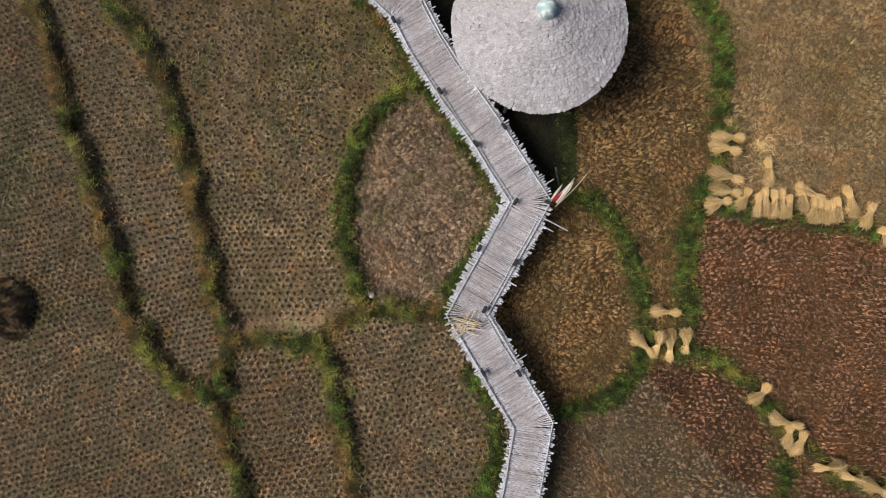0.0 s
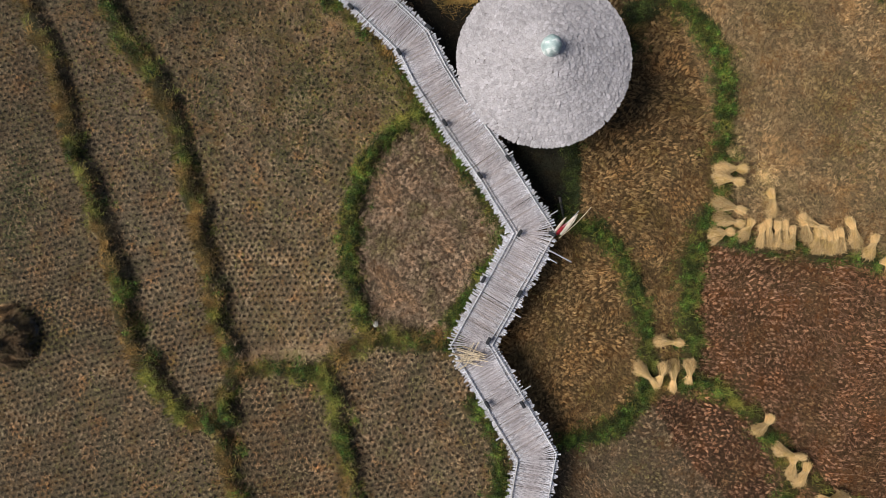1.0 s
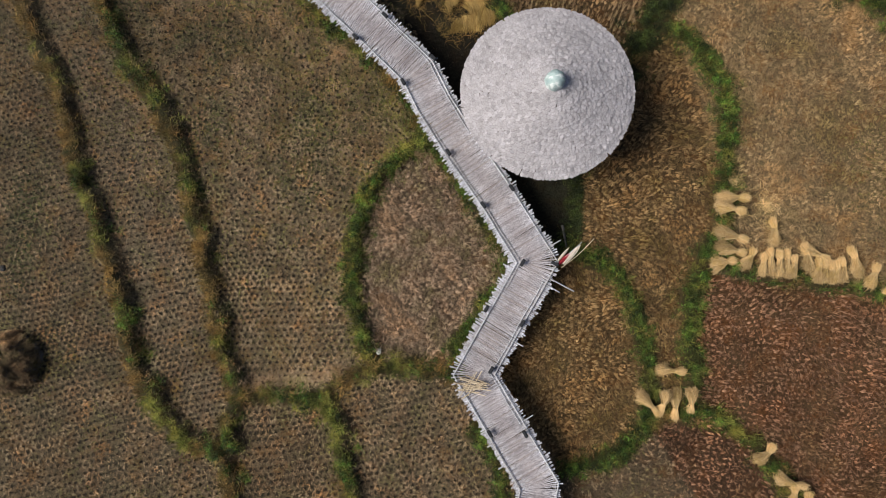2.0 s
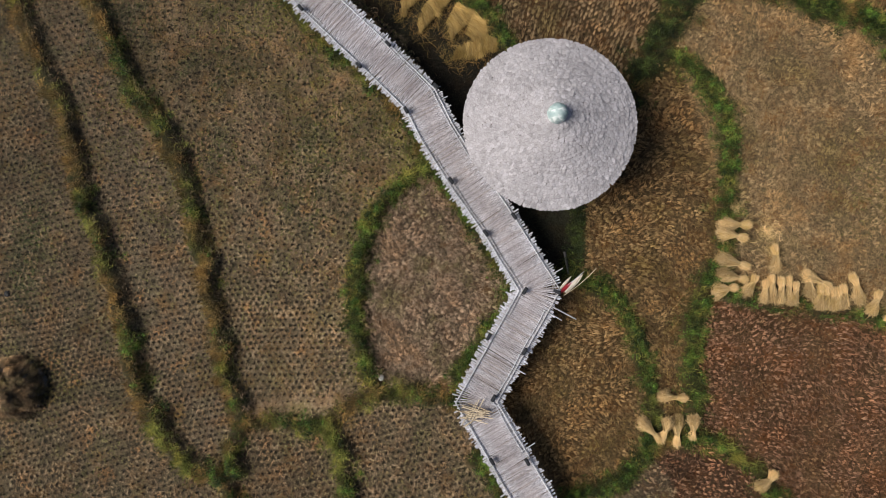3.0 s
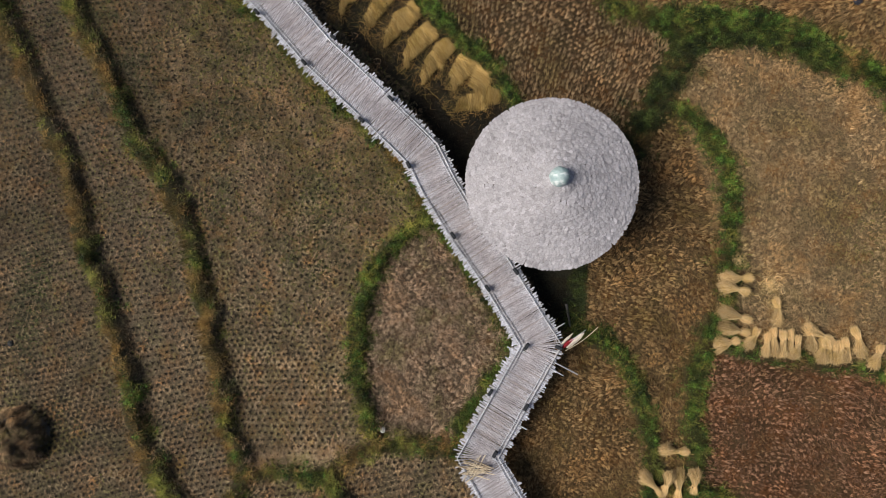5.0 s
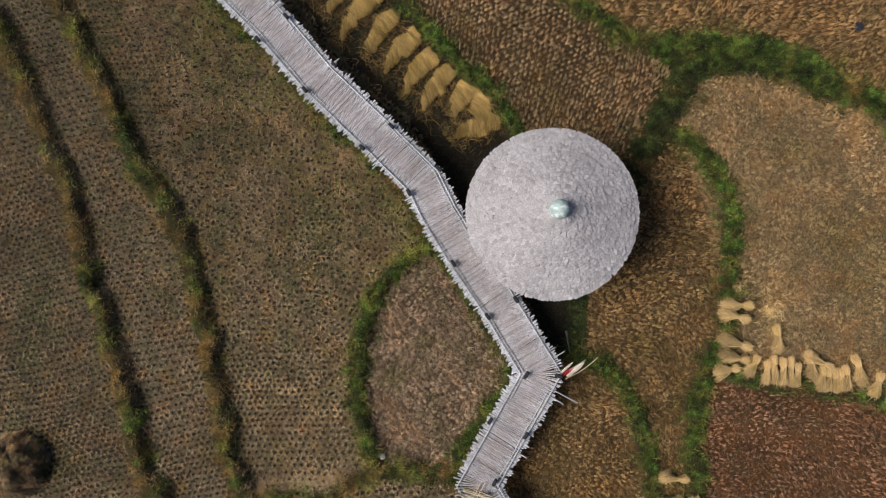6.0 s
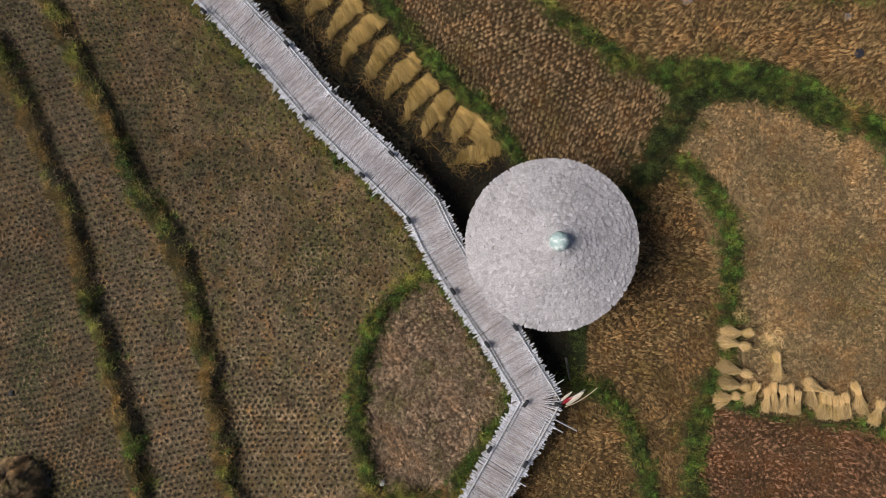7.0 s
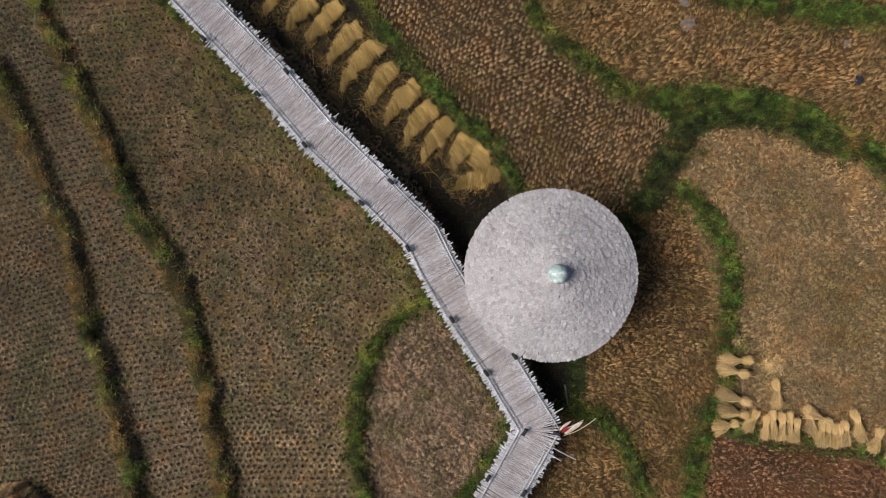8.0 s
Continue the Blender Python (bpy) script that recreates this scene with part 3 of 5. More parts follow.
def ribbon(line, radius, sides=6):
    """A long jointed pole that follows a line of points."""
    bm = bmesh.new()
    rings = []
    line = [Vector(q) for q in line]
    for i, c in enumerate(line):
        axis = (line[min(i + 1, len(line) - 1)] - line[max(i - 1, 0)]).normalized()
        u = Vector((-axis.y, axis.x, 0)).normalized()
        w = axis.cross(u)
        rings.append([bm.verts.new(c + (u * math.cos(q) + w * math.sin(q)) * radius) for q in [2 * math.pi * k / sides for k in range(sides)]])
    for lo, hi in zip(rings, rings[1:]):
        for i in range(sides):
            bm.faces.new((lo[i], lo[(i + 1) % sides], hi[(i + 1) % sides], hi[i]))
    bm.faces.new(rings[0][::-1])
    bm.faces.new(rings[-1])
    return bm


def deck_place(s, across=0.0):
    i = min(int(s / 0.02), len(WS) - 1)
    q, d = WQ[i], WD[i]
    return q[0] + d[1] * across, q[1] - d[0] * across, math.atan2(d[1], d[0])


def edge_line(off, step=0.12):
    """The walkway's edge at a distance from its middle, with sharp mitred corners."""
    p = np.array(WALKWAY)
    d = np.diff(p, axis=0)
    d /= np.linalg.norm(d, axis=1, keepdims=True)
    n = np.stack([d[:, 1], -d[:, 0]], 1)
    q = [p[0] + n[0] * off]
    for i in range(1, len(p) - 1):
        b = n[i - 1] + n[i]
        b /= np.linalg.norm(b)
        q.append(p[i] + b * off / max(0.5, float(b @ n[i])))
    q = np.array([*q, p[-1] + n[-1] * off])
    run = np.concatenate([[0], np.cumsum(np.linalg.norm(np.diff(q, axis=0), axis=1))])
    s = np.unique(np.concatenate([np.arange(0, run[-1], step), run]))
    return s, np.stack([np.interp(s, run, q[:, 0]), np.interp(s, run, q[:, 1])], 1)


bridge = tagged(new("bamboo_bridge"), "zigzag raised walkway of weathered silver split bamboo over the paddies", "footbridge")


def build_walkway():
    total = WS[-1]
    # long floor beams and stilts
    for side in (-0.62, 0.0, 0.62):
        cuts = np.arange(0.1, total - 0.1, 3.4)
        for s0 in cuts:
            s1 = min(s0 + 3.5, total - 0.05)
            line = [(*deck_place(s, side)[:2], DECK_Z - 0.12) for s in np.arange(s0, s1, 0.25)]
            if len(line) > 2:
                part("beam", ribbon(line, 0.05), M_POST, bridge)
    for s in np.arange(0.6, total, 1.7):
        for side in (-0.66, 0.66):
            x, y, a = deck_place(s, side)
            g = float(sample(GZ, np.array([x]), np.array([y]))[0])
            part("stilt", pole((x, y, g - 0.3), (x, y, DECK_Z - 0.02), 0.055, 0.05, 7, 3), M_POST, bridge)
        x0, y0, _ = deck_place(s, -0.9)
        x1, y1, _ = deck_place(s, 0.9)
        part("crossbeam", pole((x0, y0, DECK_Z - 0.21), (x1, y1, DECK_Z - 0.21), 0.045, 0.045, 6, 3), M_POST, bridge)
    for off in (-0.4, -0.2, 0.0, 0.2, 0.4):
        line = [(*deck_place(q, off * deck_width(q))[:2], DECK_Z - 0.005) for q in np.arange(0.1, total - 0.1, 0.2)]
        part("lath", ribbon(line, 0.014, 6), M_DECK, bridge)
    # hold-down rails along both edges, in lengths that overlap
    for side in (-0.67, 0.67):
        run, edge = edge_line(side)
        s = 0.05
        while s < run[-1] - 0.3:
            length = rng.uniform(2.6, 4.2)
            off = rng.normal(0, 0.012, 2)
            keep = (run >= s) & (run <= s + length)
            line = [(x + off[0], y + off[1], DECK_Z + 0.085 + rng.normal(0, 0.004)) for x, y in edge[keep]]
            if len(line) > 2:
                part("rail", ribbon(line, rng.uniform(0.021, 0.028)), M_RAIL, bridge)
            s += length - 0.25
    # a thinner second rail inside some stretches
    for side, s0, s1 in ((-0.55, 2, 9), (0.56, 5, 12), (-0.56, 14, 20), (0.55, 19, 27), (-0.55, 26, 33)):
        line = [(*deck_place(q, side + 0.015 * math.sin(q * 3))[:2], DECK_Z + 0.07) for q in np.arange(s0, min(s1, total - 0.1), 0.15)]
        part("thin_rail", ribbon(line, 0.016, 5), M_RAIL, bridge)


build_walkway()


def build_strips():
    """The deck's split-bamboo strips, laid across; the middle stretch one by one, the ends joined."""
    meshes = [strip_mesh("strip", M_DECK, b) for b in (0.7, -0.7, 0.55, -0.55)]
    fresh_or_lit = strip_mesh("strip", M_FRESH, 0.6)
    total, pitch, count, turn = WS[-1], 0.04, 0, 0
    rest = []
    s = 0.02
    while s < total:
        long = deck_width(s) * rng.uniform(0.93, 1.07) + (0.2 if rng.random() < 0.04 else 0)
        x, y, a = deck_place(s, rng.normal(0, 0.045))
        a += math.pi / 2 + rng.normal(0, 0.014)
        w, h = pitch * rng.uniform(1.12, 1.55), rng.uniform(0.013, 0.02)
        z = DECK_Z + rng.uniform(0.0, 0.007)
        m = Matrix.Translation((x, y, z)) @ Matrix.Rotation(a, 4, "Z") @ Matrix.Rotation(rng.normal(0, 0.006), 4, "Y") @ Matrix.Diagonal((long, w, h, 1))
        me = meshes[turn % 2 + 2 * int(rng.integers(2))]
        if 26.2 < s < 31.5 and rng.random() < 0.035:
            me = fresh_or_lit
        turn += 1 if rng.random() < 0.9 else 2
        if 14.0 < s and count < 300:
            ob = new("strip", me)
            ob.parent = bridge
            ob.matrix_basis = m
            count += 1
        else:
            rest.append((me, m))
        s += pitch * rng.uniform(0.9, 1.1) + (0.04 if rng.random() < 0.003 else 0)
    v, f = [], []
    for me, m in rest:
        k = len(v)
        v += [m @ p.co for p in me.vertices]
        f += [[k + i for i in p.vertices] for p in me.polygons]
    ob = link_mesh("decking", v, f, M_DECK, bridge)
    ends = [abs(p.co.x) for me, m in rest for p in me.vertices]
    ob.data.attributes.new("across", "FLOAT", "POINT").data.foreach_set("value", ends)
    tagged(ob, kind="stuff")


# ---- the round hut ----
HUT_X, HUT_Y, RIM_R, RIM_Z, TOP_Z = 3.19, 9.62, 3.10, 3.05, 4.45


def roof_z(r):
    """The roof's height at a distance from its middle: a shallow cone, steeper at the crown."""
    u = np.clip(r / RIM_R, 0, 1)
    return TOP_Z - (TOP_Z - RIM_Z) * (0.86 * u + 0.14 * u**0.35)


def build_hut():
    hut = tagged(new("round_hut"), "round open hut with a shallow conical roof of pale dry leaves", "hut")
    hut.location = (HUT_X, HUT_Y, 0)
    # roof underlay with thickness
    bm = bmesh.new()
    seg, radii = 48, [0.12, 0.6, 1.2, 1.9, 2.5, 3.0]
    tops, bots = [], []
    for r in radii:
        tops.append([bm.verts.new((r * math.cos(a), r * math.sin(a), float(roof_z(r)) - 0.05)) for a in np.linspace(0, 2 * math.pi, seg, endpoint=False)])
        bots.append([bm.verts.new((r * math.cos(a), r * math.sin(a), float(roof_z(r)) - 0.16)) for a in np.linspace(0, 2 * math.pi, seg, endpoint=False)])
    for i in range(seg):
        j = (i + 1) % seg
        for k in range(len(radii) - 1):
            bm.faces.new((tops[k][i], tops[k + 1][i], tops[k + 1][j], tops[k][j]))
            bm.faces.new((bots[k][i], bots[k][j], bots[k + 1][j], bots[k + 1][i]))
        bm.faces.new((tops[-1][i], bots[-1][i], bots[-1][j], tops[-1][j]))
        bm.faces.new((tops[0][i], tops[0][j], bots[0][j], bots[0][i]))
    roof = part("roof", bm, M_UNDER, hut, "pale grey roof of overlapping dry leaves")
    # crown cap: a faded sheet wrapped into a blunt dome, pleated
    bm = bmesh.new()
    rings = []
    for r, z in ((0.33, -0.14), (0.335, 0.03), (0.325, 0.14), (0.29, 0.25), (0.23, 0.34), (0.14, 0.40), (0.05, 0.43)):
        rings.append([bm.verts.new((r * (1 + 0.035 * math.sin(7 * a + z * 9) + 0.02 * math.sin(13 * a)) * math.cos(a), r * (1 + 0.035 * math.sin(7 * a + z * 9)) * math.sin(a), z + TOP_Z - 0.12))
                      for a in np.linspace(0, 2 * math.pi, 40, endpoint=False)])
    for lo, hi in zip(rings, rings[1:]):
        for i in range(40):
            bm.faces.new((lo[i], lo[(i + 1) % 40], hi[(i + 1) % 40], hi[i]))
    bm.faces.new(rings[-1])
    cap = part("cap", bm, M_CAP, hut, "faded pale teal sheet tied over the crown")
    cap.data.polygons.foreach_set("use_smooth", [True] * len(cap.data.polygons))
    for i in range(9):
        a = 2 * math.pi * i / 9 + 0.2
        x, y = 2.35 * math.cos(a), 2.35 * math.sin(a)
        part("post", pole((x, y, -0.2), (x, y, float(roof_z(2.35)) - 0.14), 0.07, 0.06, 8, 4), M_POST, hut)
    part("centre_post", pole((0, 0, -0.2), (0, 0, TOP_Z - 0.15), 0.08, 0.07, 8, 4), M_POST, hut)
    # floor of boards in a round frame, level with the walkway
    bm = bmesh.new()
    for y in np.arange(-2.35, 2.4, 0.14):
        half = math.sqrt(max(0.05, 2.45**2 - y * y))
        bmesh.ops.create_cube(bm, size=1, matrix=Matrix.Translation((0, y, DECK_Z - 0.03)) @ Matrix.Diagonal((2 * half, 0.125, 0.04, 1)))
    part("floor", bm, M_FLOOR, hut)
    for i in range(24):
        a = 2 * math.pi * i / 24
        part("rafter", pole((0.15 * math.cos(a), 0.15 * math.sin(a), TOP_Z - 0.22), (2.95 * math.cos(a), 2.95 * math.sin(a), float(roof_z(2.95)) - 0.2), 0.03, 0.03, 6), M_POST, hut)
    return hut, roof


hut, roof = build_hut()


def leaf_mesh(seed):
    """One broad dry leaf of the thatch, about a unit square: nearly flat, its lower edge rounded and a little ragged."""
    r = np.random.default_rng(seed)
    v, f = [], []
    skew = r.normal(0, 0.12)
    for i, y in enumerate((-0.5, -0.2, 0.5)):
        for j, x in enumerate((-0.5, -0.18, 0.18, 0.5)):
            narrow = (0.86, 1.0, 0.9)[i]
            drop = (-0.1 if j in (1, 2) else 0.06) + r.normal(0, 0.04) if i == 0 else 0.0
            v.append((x * narrow + skew * (0.5 - y) * 0.5 + r.normal(0, 0.025), y + drop, (0.07, 0.06, 0.0)[i] + (0.035 if j in (1, 2) else 0.0) + r.normal(0, 0.012)))
    v += [(x, y, z - 0.09) for x, y, z in v]
    for i in range(2):
        for j in range(3):
            a = i * 4 + j
            f.append((a, a + 1, a + 5, a + 4))
    f += [(0, 12, 13, 1), (1, 13, 14, 2), (2, 14, 15, 3), (3, 15, 19, 7), (4, 16, 12, 0)]
    me = bpy.data.meshes.new("leaf")
    me.from_pydata(v, [], f)
    me.materials.append(M_LEAF)
    me.attributes.new("edge_shade", "FLOAT", "POINT").data.foreach_set("value", LEAF_EDGE_SHADE)
    return me


LEAF_EDGE_SHADE = [1.0 if i < 4 or i in (4, 7) or i > 11 else 0.0 for i in range(24)]


def build_leaves():
    meshes = [leaf_mesh(40 + i) for i in range(10)]
    rest, count = [], 0
    r = RIM_R - 0.09
    while r > 0.3:
        size = 0.128
        k = max(9, int(2 * math.pi * r / (size * 0.86)))
        slope = math.atan2(float(roof_z(r - 0.1) - roof_z(r + 0.1)), 0.2) if r < RIM_R - 0.1 else math.radians(22)
        shift, proud = rng.uniform(0, 1), rng.uniform(0.0, 0.02)
        for i in range(k):
            a = 2 * math.pi * (i + shift + rng.normal(0, 0.13)) / k
            rr = r + rng.normal(0, 0.009) + 0.02 * math.sin(3 * a + r * 4)
            z = float(roof_z(rr)) + proud + rng.uniform(0.0, 0.014)
            m = (Matrix.Translation((rr * math.cos(a), rr * math.sin(a), z)) @ Matrix.Rotation(a + math.pi / 2 + rng.normal(0, 0.12), 4, "Z")
                 @ Matrix.Rotation(slope + rng.normal(-0.14, 0.09), 4, "X") @ Matrix.Rotation(rng.normal(0, 0.11), 4, "Y")
                 @ Matrix.Diagonal((size * rng.uniform(0.85, 1.55), size * rng.uniform(1.1, 1.45), size * rng.uniform(0.7, 1.1), 1)))
            me = meshes[int(rng.integers(10))]
            if 2.6 < a % (2 * math.pi) < 4.7 and count < 300:
                ob = new("leaf", me)
                ob.parent = roof
                ob.matrix_basis = m
                count += 1
            else:
                rest.append((me, m))
        r -= rng.uniform(0.085, 0.115)
    v, f = [], []
    for me, m in rest:
        k = len(v)
        v += [m @ p.co for p in me.vertices]
        f += [[k + i for i in p.vertices] for p in me.polygons]
    ob = link_mesh("thatch", v, f, M_LEAF, roof)
    ob.data.attributes.new("edge_shade", "FLOAT", "POINT").data.foreach_set("value", LEAF_EDGE_SHADE * len(rest))
    tagged(ob, kind="stuff")


# ---- sheaves of cut rice ----
def sheaf(name, head, butt, material, fan, strands, label, group):
    """A tied bundle lying on the ground: strands cross at the tie near the head and flare to both ends."""
    hx, hy = (head[0] + butt[0]) / 2, (head[1] + butt[1]) / 2
    g = float(sample(GZ, np.array([hx]), np.array([hy]))[0])
    d = np.array([butt[0] - head[0], butt[1] - head[1]])
    length = np.linalg.norm(d)
    d /= length
    s = np.array([-d[1], d[0]])
    k = strands
    tie = rng.uniform(0.24, 0.34) * length
    bend = rng.normal(0, 0.05)
    u = rng.normal(0, 0.55, k).clip(-1, 1)
    lift = rng.uniform(0, 1, k)

    dome = np.sqrt(np.clip(1 - u * u, 0, 1))

    def at(along, across, z):
        return np.stack([d[0] * along + s[0] * across, d[1] * along + s[1] * across, z], 1)

    half, stray = tie + (length - tie) * 0.5, rng.normal(0, 1, k)
    # the stalks hold together in handfuls, so that the hem is lobed and ragged
    lobe = np.floor((u + 1) * 3.5)
    uneven = 0.08 * length * np.sin(lobe * 2.1 + rng.uniform(0, 6)) + rng.normal(0, 0.07 * length, k)
    drift = 0.05 * np.sin(lobe * 3.7 + rng.uniform(0, 6))
    waist = at(tie + rng.normal(0, 0.02, k), u * 0.06, 0.2 * (0.2 + lift))
    hip = at(half + rng.normal(0, 0.07, k), u * fan * 0.8 + 0.5 * bend + 0.5 * drift + stray * 0.025, 0.28 * (0.1 + lift * dome))
    hem = at(length * (0.80 - 0.1 * u * u) + uneven, u * fan + bend + drift + stray * 0.06, 0.16 * (0.1 + lift * dome))
    ears = at(rng.normal(0, 0.07 * length, k), u * (0.08 + fan * 0.2) + rng.normal(0, 0.045, k), 0.2 * (0.1 + lift * dome))
    wide = 0.012 * rng.uniform(0.6, 1.4, k)
    # drooping ends, turned every way
    a = rng.uniform(0, 2 * np.pi, k)
    tuft = hem + np.stack([np.cos(a), np.sin(a), rng.normal(-0.3, 0.4, k)], 1) * rng.uniform(0.03, 0.13, k)[:, None]
    tuft[:, 2] = np.maximum(tuft[:, 2], 0.0)
    half_k = k // 2
    bits = tuft[:half_k] - hem[:half_k]
    skin = hip[half_k:] + rng.normal(0, 0.03, (k - half_k, 3))
    turn = rng.normal(0, 0.5, k - half_k) + math.atan2(d[1], d[0])
    loose = np.stack([np.cos(turn), np.sin(turn), rng.normal(0.05, 0.2, k - half_k)], 1) * rng.uniform(0.06, 0.2, k - half_k)[:, None]
    v = np.concatenate([blades(waist, hip - waist, wide, 1.0), blades(hip, hem - hip, wide, 0.5), blades(waist, ears - waist, wide, 0.6),
                        blades(hem[:half_k], bits, wide[:half_k] * 1.2, 0.6), blades(skin, loose, wide[half_k:], 0.5)])
    v[:, :, 2] += 0.03
    shade = np.take(rng.uniform(0.46, 1.0, 8), lobe.astype(int).clip(0, 7))
    tone = np.concatenate([shade, shade * 0.95, shade * 0 + 1.08, shade[:half_k] * 0.95, shade[half_k:]])
    ob = quads(name, v, material, tone)
    ob.location = (head[0], head[1], g + 0.1)
    return tagged(ob, label, "sheaf", group)


def swath(name, head, butt, material, strands, label, group):
    """Cut rice laid side by side in a curved band, ears one way and cut ends the other."""
    hx, hy = (head[0] + butt[0]) / 2, (head[1] + butt[1]) / 2
    g = float(sample(GZ, np.array([hx]), np.array([hy]))[0])
    d = np.array([butt[0] - head[0], butt[1] - head[1]])
    u = rng.uniform(0, 1, strands)
    turn = math.atan2(d[1], d[0]) + 1.45 - 0.62 * u + rng.normal(0, 0.24, strands)
    handful = np.floor(u * 14)
    long = 0.68 * (0.85 + 0.3 * np.sin(handful * 2.4) * 0.5) * rng.uniform(0.75, 1.1, strands) * (0.8 + 0.4 * np.sin(np.pi * np.clip(u + 0.15, 0, 1)))
    arch = 0.1 * np.sin(np.pi * u)
    side = np.array([-d[1], d[0]]) / np.linalg.norm(d)
    way = np.stack([np.cos(turn), np.sin(turn)], 1)
    mid = np.stack([d[0] * u - side[0] * arch, d[1] * u - side[1] * arch], 1) + rng.normal(0, 0.03, (strands, 2))
    mid += way * np.take(rng.normal(0, 0.07, 15), handful.astype(int))[:, None]
    lift = rng.uniform(0, 1, strands)
    base = np.column_stack([mid - way * long[:, None] * 0.5, 0.03 + 0.1 * lift])
    run = np.column_stack([way * long[:, None], 0.12 * lift * rng.uniform(0.3, 1.0, strands)])
    shade = np.take(rng.uniform(0.62, 1.25, 15), handful.astype(int)) * rng.uniform(0.8, 1.15, strands) * (1.22 - 0.5 * u)
    ob = quads(name, blades(base, run, rng.uniform(0.006, 0.014, strands), 0.6), material, shade)
    ob.location = (head[0], head[1], g)
    return tagged(ob, label, "sheaf", group)


CORNER_SHEAVES = [
    (11.85, 6.91, 10.62, 6.83), (11.72, 6.35, 10.59, 6.59), (11.91, 5.24, 10.61, 5.56), (11.92, 4.71, 10.73, 4.91),
    (11.48, 4.35, 10.54, 4.15), (12.34, 4.83, 11.98, 3.97), (13.08, 6.11, 13.22, 5.01), (12.77, 4.68, 12.65, 3.78),
    (12.99, 4.88, 13.0, 3.8), (13.35, 4.82, 13.36, 3.8), (13.64, 4.87, 13.68, 3.81), (13.92, 4.67, 13.86, 3.77),
    (15.29, 4.71, 14.2, 5.11),
]
ROW_SHEAVES = [
    (14.36, 5.17, 14.66, 4.1), (14.99, 4.64, 14.89, 3.68), (15.22, 4.57, 15.2, 3.68), (15.47, 4.55, 15.49, 3.7),
    (15.71, 4.59, 15.73, 3.73), (15.89, 4.72, 16.06, 3.8), (16.25, 5.15, 16.69, 4.04), (17.3, 4.57, 16.98, 3.63),
    (17.63, 3.63, 18.08, 3.05),
]
SOUTH_SHEAVES = [
    (9.78, -0.2, 8.65, -0.16), (8.84, -1.87, 7.94, -1.05), (8.92, -1.75, 9.17, -0.95), (9.54, -1.99, 9.52, -0.81),
    (10.08, -1.66, 10.1, -0.71), (13.4, -2.82, 12.78, -3.6), (14.69, -4.26, 13.48, -4.08), (14.34, -4.33, 14.2, -5.17),
    (14.88, -4.56, 14.53, -5.5), (15.46, -5.84, 16.63, -5.67), (16.56, -6.08, 17.6, -6.31), (18.27, -6.58, 17.33, -6.37),
    (19.0, -6.95, 18.06, -6.63),
]
NORTH_SHEAVES = [
    (-7.07, 20.32, -8.08, 19.26), (-5.99, 20.28, -7.18, 18.56), (-5.02, 19.34, -6.23, 17.84), (-4.19, 18.8, -5.59, 16.81),
    (-3.46, 17.83, -4.42, 16.23), (-2.42, 17.07, -3.6, 15.49), (-1.72, 16.29, -2.69, 14.73), (-0.84, 15.65, -1.92, 14.02),
    (-0.04, 15.05, -0.62, 13.89), (0.65, 14.66, 0.31, 13.73), (1.29, 13.7, -0.42, 12.96), (-8.12, 21.33, -9.16, 19.78),
]
for hx, hy, bx, by in CORNER_SHEAVES[:5]:
    sheaf("rice_sheaf", (hx, hy), (bx, by), M_SHEAF, 0.3, 900, "pale straw-coloured rice sheaf fanned out on grass at the bank's end", "sheaves drying on the east banks")
for hx, hy, bx, by in CORNER_SHEAVES[5:] + ROW_SHEAVES:
    sheaf("rice_sheaf", (hx, hy), (bx, by), M_SHEAF, 0.19 if abs(hx - bx) > 0.3 or hy > 5.5 else 0.14, 650, "pale straw-coloured rice sheaf tied near the ears, lying on grass", "sheaves drying on the east banks")
for hx, hy, bx, by in SOUTH_SHEAVES:
    sheaf("rice_sheaf", (hx, hy), (bx, by), M_SHEAF, 0.19, 650, "pale straw-coloured rice sheaf tied at one end, lying where banks meet", "sheaves drying on the south banks")
for hx, hy, bx, by in NORTH_SHEAVES:
    swath("golden_sheaf", (hx, hy), (bx, by), M_SHEAF_GOLD, 2000, "golden rice sheaf fanned out flat on dark mud", "sheaves drying beside the walkway")


